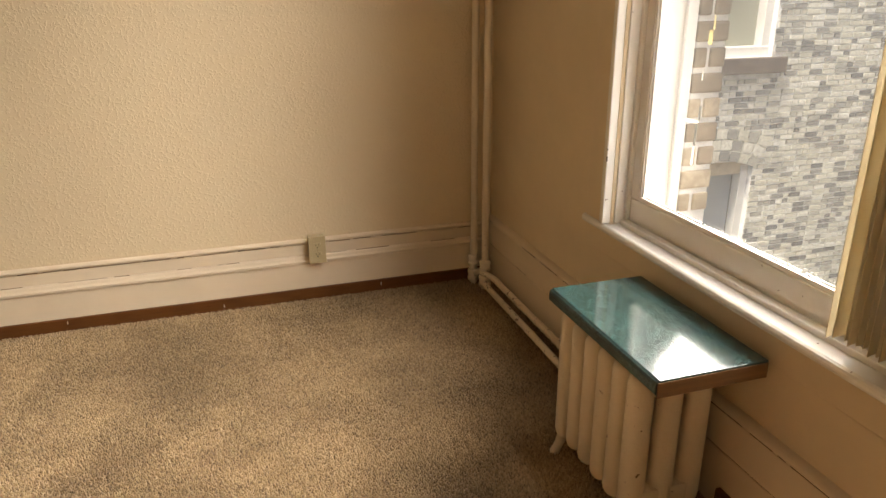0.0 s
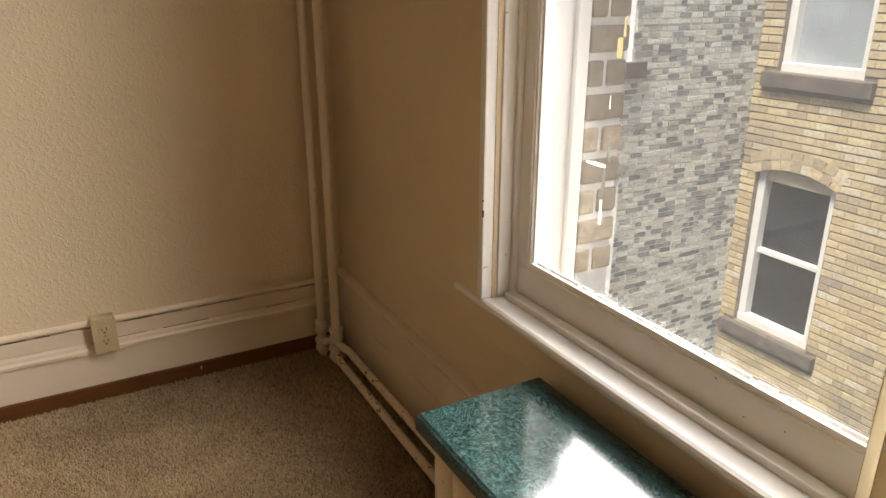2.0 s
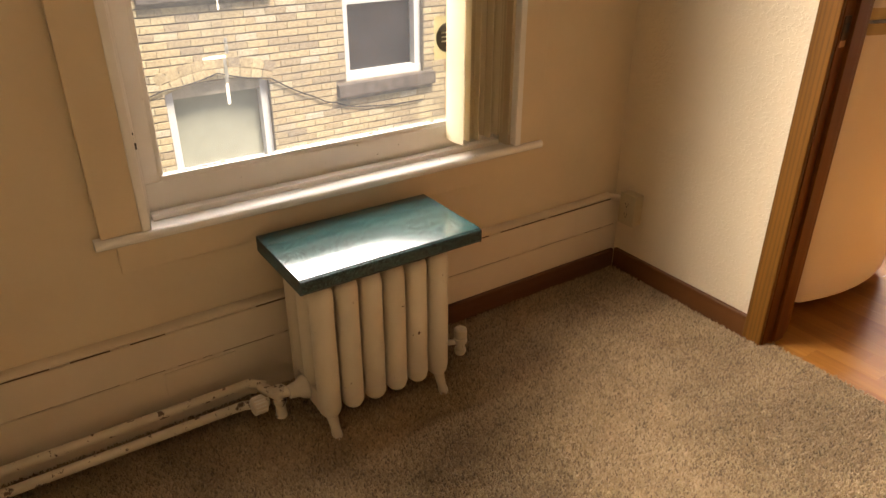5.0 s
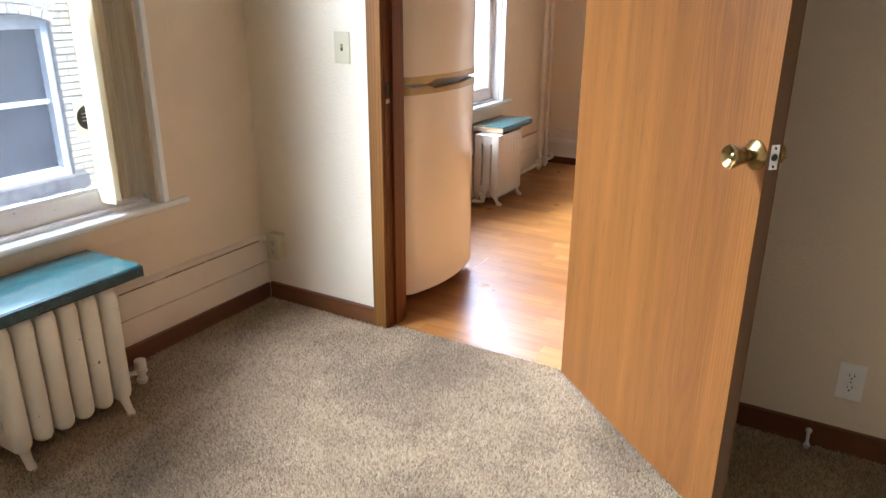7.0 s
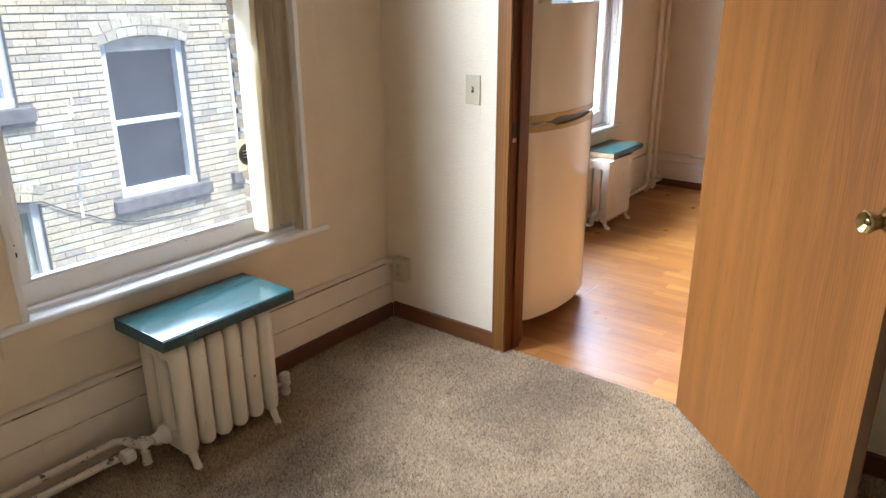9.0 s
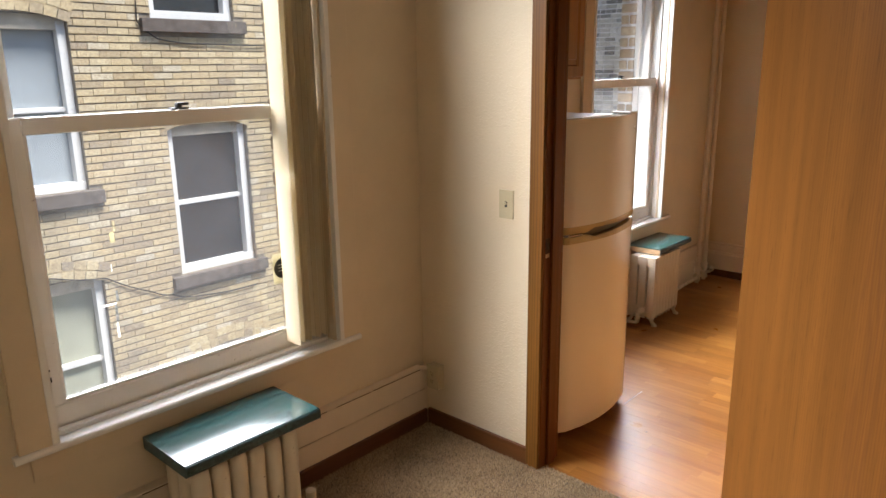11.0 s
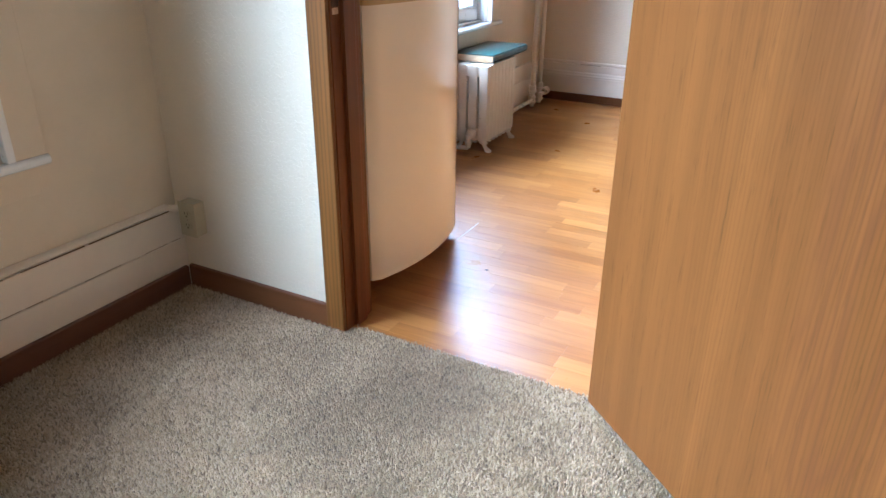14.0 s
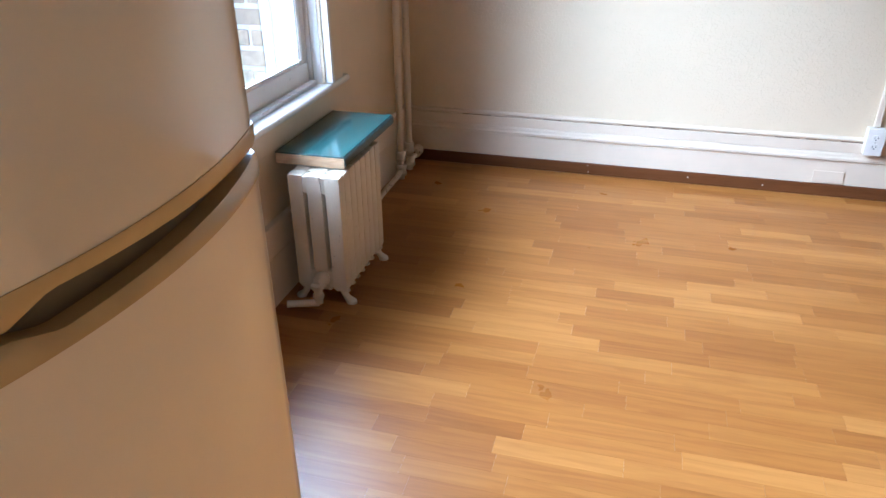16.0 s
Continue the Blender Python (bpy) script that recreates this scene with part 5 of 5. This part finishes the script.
# galvanised duct in riveted lengths, up the facade
duct = tagged(new("vent_duct"), "round galvanised steel duct up the brick facade", "duct")
z = -2.62
for i, h in enumerate((0.36, 0.82, 0.80, 0.78, 0.80, 0.80, 0.80, 0.80, 0.80, 0.80, 0.80)):
    bm = lathe(bmesh.new(), [(0, 0), (0, 0.217), (0.012, 0.222), (0.022, 0.217), (h - 0.012, 0.213), (h, 0.213), (h, 0)], (XF - 0.26, 3.30, z), (0, 0, 1), 32)
    part("length", bm, STEEL, duct, smooth=True)
    z += h
part("bracket", boxes((XF - 0.06, XF + 0.01, 3.22, 3.38, -1.0, -0.96), (XF - 0.06, XF + 0.01, 3.22, 3.38, 1.4, 1.44)), STEEL, duct)


def cable(name, pts, r, label):
    cu = bmesh.new()
    fine = []
    for a, b in zip(pts, pts[1:]):
        for k in range(4):
            t = k / 4
            fine.append((XF - 0.03, a[0] + (b[0] - a[0]) * t, a[1] + (b[1] - a[1]) * t - 0.02 * math.sin(math.pi * t)))
    fine.append((XF - 0.03, *pts[-1]))
    for a, b in zip(fine, fine[1:]):
        tube(cu, a, b, r, 8)
    return tagged(part(name, cu, BLACK, None, "", True), label, "cable")


cable("wall_cable", [(2.86, -0.57), (2.3, -0.60), (1.8, -0.50), (1.25, -0.40), (0.7, -0.52), (0.2, -0.80), (-0.05, -0.90), (-0.35, -0.99), (-1.2, -1.03)], 0.007, "thin dark cable sagging along the brick facade")
cable("wall_cable", [(0.0, 2.6), (0.02, 2.2), (-0.2, 2.02), (-0.8, 1.98), (-1.9, 1.99)], 0.007, "dark cable under an upper window sill")
# roof of this house keeps its storey above
structure(part("storey_above", boxes((XW - 0.1, XO, YS - 0.1, YN + 0.1, ZC + 0.16, ZC + 1.2)), PALEMORTAR), "storey above the rooms", "wall")

# ---------------- many small pieces ----------------
reveal_bricks(3.118, 1, NEARBRICK, 0.585)
for name, a, b in (("north", 3.075, 3.129), ("south", KIT["y0"] - 0.054, KIT["y0"]), ("south", BED["y0"] - 0.054, BED["y0"])):
    part("reveal_mortar", boxes((XM + 0.012, XO - 0.005, a, b, 0.47, Z1)), PALEMORTAR, leaf, "pale mortar between reveal bricks")
reveal_bricks(KIT["y0"] - 0.043, -1, TANBRICK, 0.585)
reveal_bricks(BED["y0"] - 0.043, -1, TANBRICK, 0.585)
courses(FAC, YV, YW, -3.6, 3.4, place_f, BRICK, (2.0, 3.0, -2.0, 0.0, 120), 3)
courses(WIN, 3.2, XF, -3.6, 3.4, place_w, GREYBRICK, None, 5, 0.0435, 0.010, 0.056, 0.150, 0.4)
courses(WIS, 3.0, XF, -1.0, 4.6, place_v, GREYBRICK, None, 8, 0.0435, 0.010, 0.056, 0.150, 0.4)

# laminate strips: three lengths that fill the rows, laid along x
LENS = (0.262, 0.324, 0.398)
SW = 0.0635
cache = {}
rng = random.Random(11)
verts, faces = [], []
count = 0
y = YS + 0.0205
while y < YP - 0.032:
    w = min(SW, YP - 0.031 - y)
    x = X - 0.009
    x -= rng.uniform(0, 0.2)
    first = True
    a1 = X - 0.009
    while a1 > XW + 0.02:
        ln = rng.choice(LENS)
        if first:
            ln = rng.uniform(0.12, 0.39)
        a0 = max(a1 - ln, XW + 0.005)
        if not first and a0 == a1 - ln and a1 > 0.5 and abs(w - SW) < 1e-6 and count < 290:
            if ln not in cache:
                me = bpy.data.meshes.new("strip")
                bm = boxes((0.0002, ln - 0.0002, 0.0002, SW - 0.0002, -0.007, 0.0))
                bm.to_mesh(me)
                bm.free()
                me.materials.append(LAM)
                cache[ln] = me
            o = new("strip", cache[ln])
            o.parent = kfloor
            o.location = (a0, y, 0)
            count += 1
        else:
            i = len(verts)
            for p, q, r in ((a0 + 0.0002, y + 0.0002, 0), (a1 - 0.0002, y + 0.0002, 0), (a1 - 0.0002, y + w - 0.0002, 0), (a0 + 0.0002, y + w - 0.0002, 0)):
                verts.append((p, q, 0.0))
            for k in range(4):
                verts.append((verts[i + k][0], verts[i + k][1], -0.007))
            faces += [(i, i + 1, i + 2, i + 3), (i, i + 4, i + 5, i + 1), (i + 1, i + 5, i + 6, i + 2), (i + 2, i + 6, i + 7, i + 3), (i + 3, i + 7, i + 4, i)]
        a1 = a0
        first = False
    y += w
me = bpy.data.meshes.new("floor_strips")
me.from_pydata(verts, [], faces)
me.materials.append(LAM)
o = new("floor_strips", me)
o.parent = kfloor
tagged(o, kind="stuff")
part("open_seam", boxes((1.490, 1.4915, 0.50, 0.695, 0.0003, 0.0012)), plain("pale_seam_strip", (0.6, 0.56, 0.5), 0.6), kfloor, "pale open seam between boards")

# carpet pile: short leaning tufts
gen = np.random.default_rng(4)
x0, x1, y0, y1 = -1.2, X - 0.012, YP - 0.03, YN - 0.02
step = 0.0054
gx, gy = np.meshgrid(np.arange(x0, x1, step), np.arange(y0, y1, step))
px = (gx + gen.uniform(-0.4, 0.4, gx.shape) * step).ravel()
py = (gy + gen.uniform(-0.4, 0.4, gx.shape) * step).ravel()
keep = ((py > YP + 0.016) | ((px > DX0 + 0.02) & (px < DX1 - 0.016))) & (py < YN - 0.02) & (px < X - 0.012)
px, py = px[keep], py[keep]
n = len(px)
hgt = gen.uniform(0.005, 0.0105, n)
lean = gen.normal(0, 0.0028, (n, 2))
spin = gen.uniform(0, 2 * np.pi, n)
rad = gen.uniform(0.0020, 0.0031, n)
V = np.zeros((n, 6, 3), dtype=np.float32)
for k in range(3):
    a = spin + k * 2 * np.pi / 3
    V[:, k] = np.stack([px + rad * np.cos(a), py + rad * np.sin(a), np.zeros(n)], 1)
    V[:, 3 + k] = np.stack([px + lean[:, 0] + 0.75 * rad * np.cos(a + 0.6), py + lean[:, 1] + 0.75 * rad * np.sin(a + 0.6), hgt], 1)
base_i = (np.arange(n) * 6)[:, None]
tri = np.concatenate([base_i + np.array(t) for t in ((3, 4, 5), (0, 1, 3), (1, 4, 3), (1, 2, 4), (2, 5, 4), (2, 0, 5), (0, 3, 5))], 1).reshape(-1)
me = bpy.data.meshes.new("carpet_pile")
me.vertices.add(n * 6)
me.vertices.foreach_set("co", V.ravel())
nt_ = len(tri) // 3
me.loops.add(len(tri))
me.loops.foreach_set("vertex_index", tri.astype(np.int32))
me.polygons.add(nt_)
me.polygons.foreach_set("loop_start", np.arange(0, nt_ * 3, 3, dtype=np.int32))
me.update(calc_edges=True)
me.materials.append(PILE)
o = new("carpet_pile", me)
o.parent = floor
tagged(o, kind="stuff")
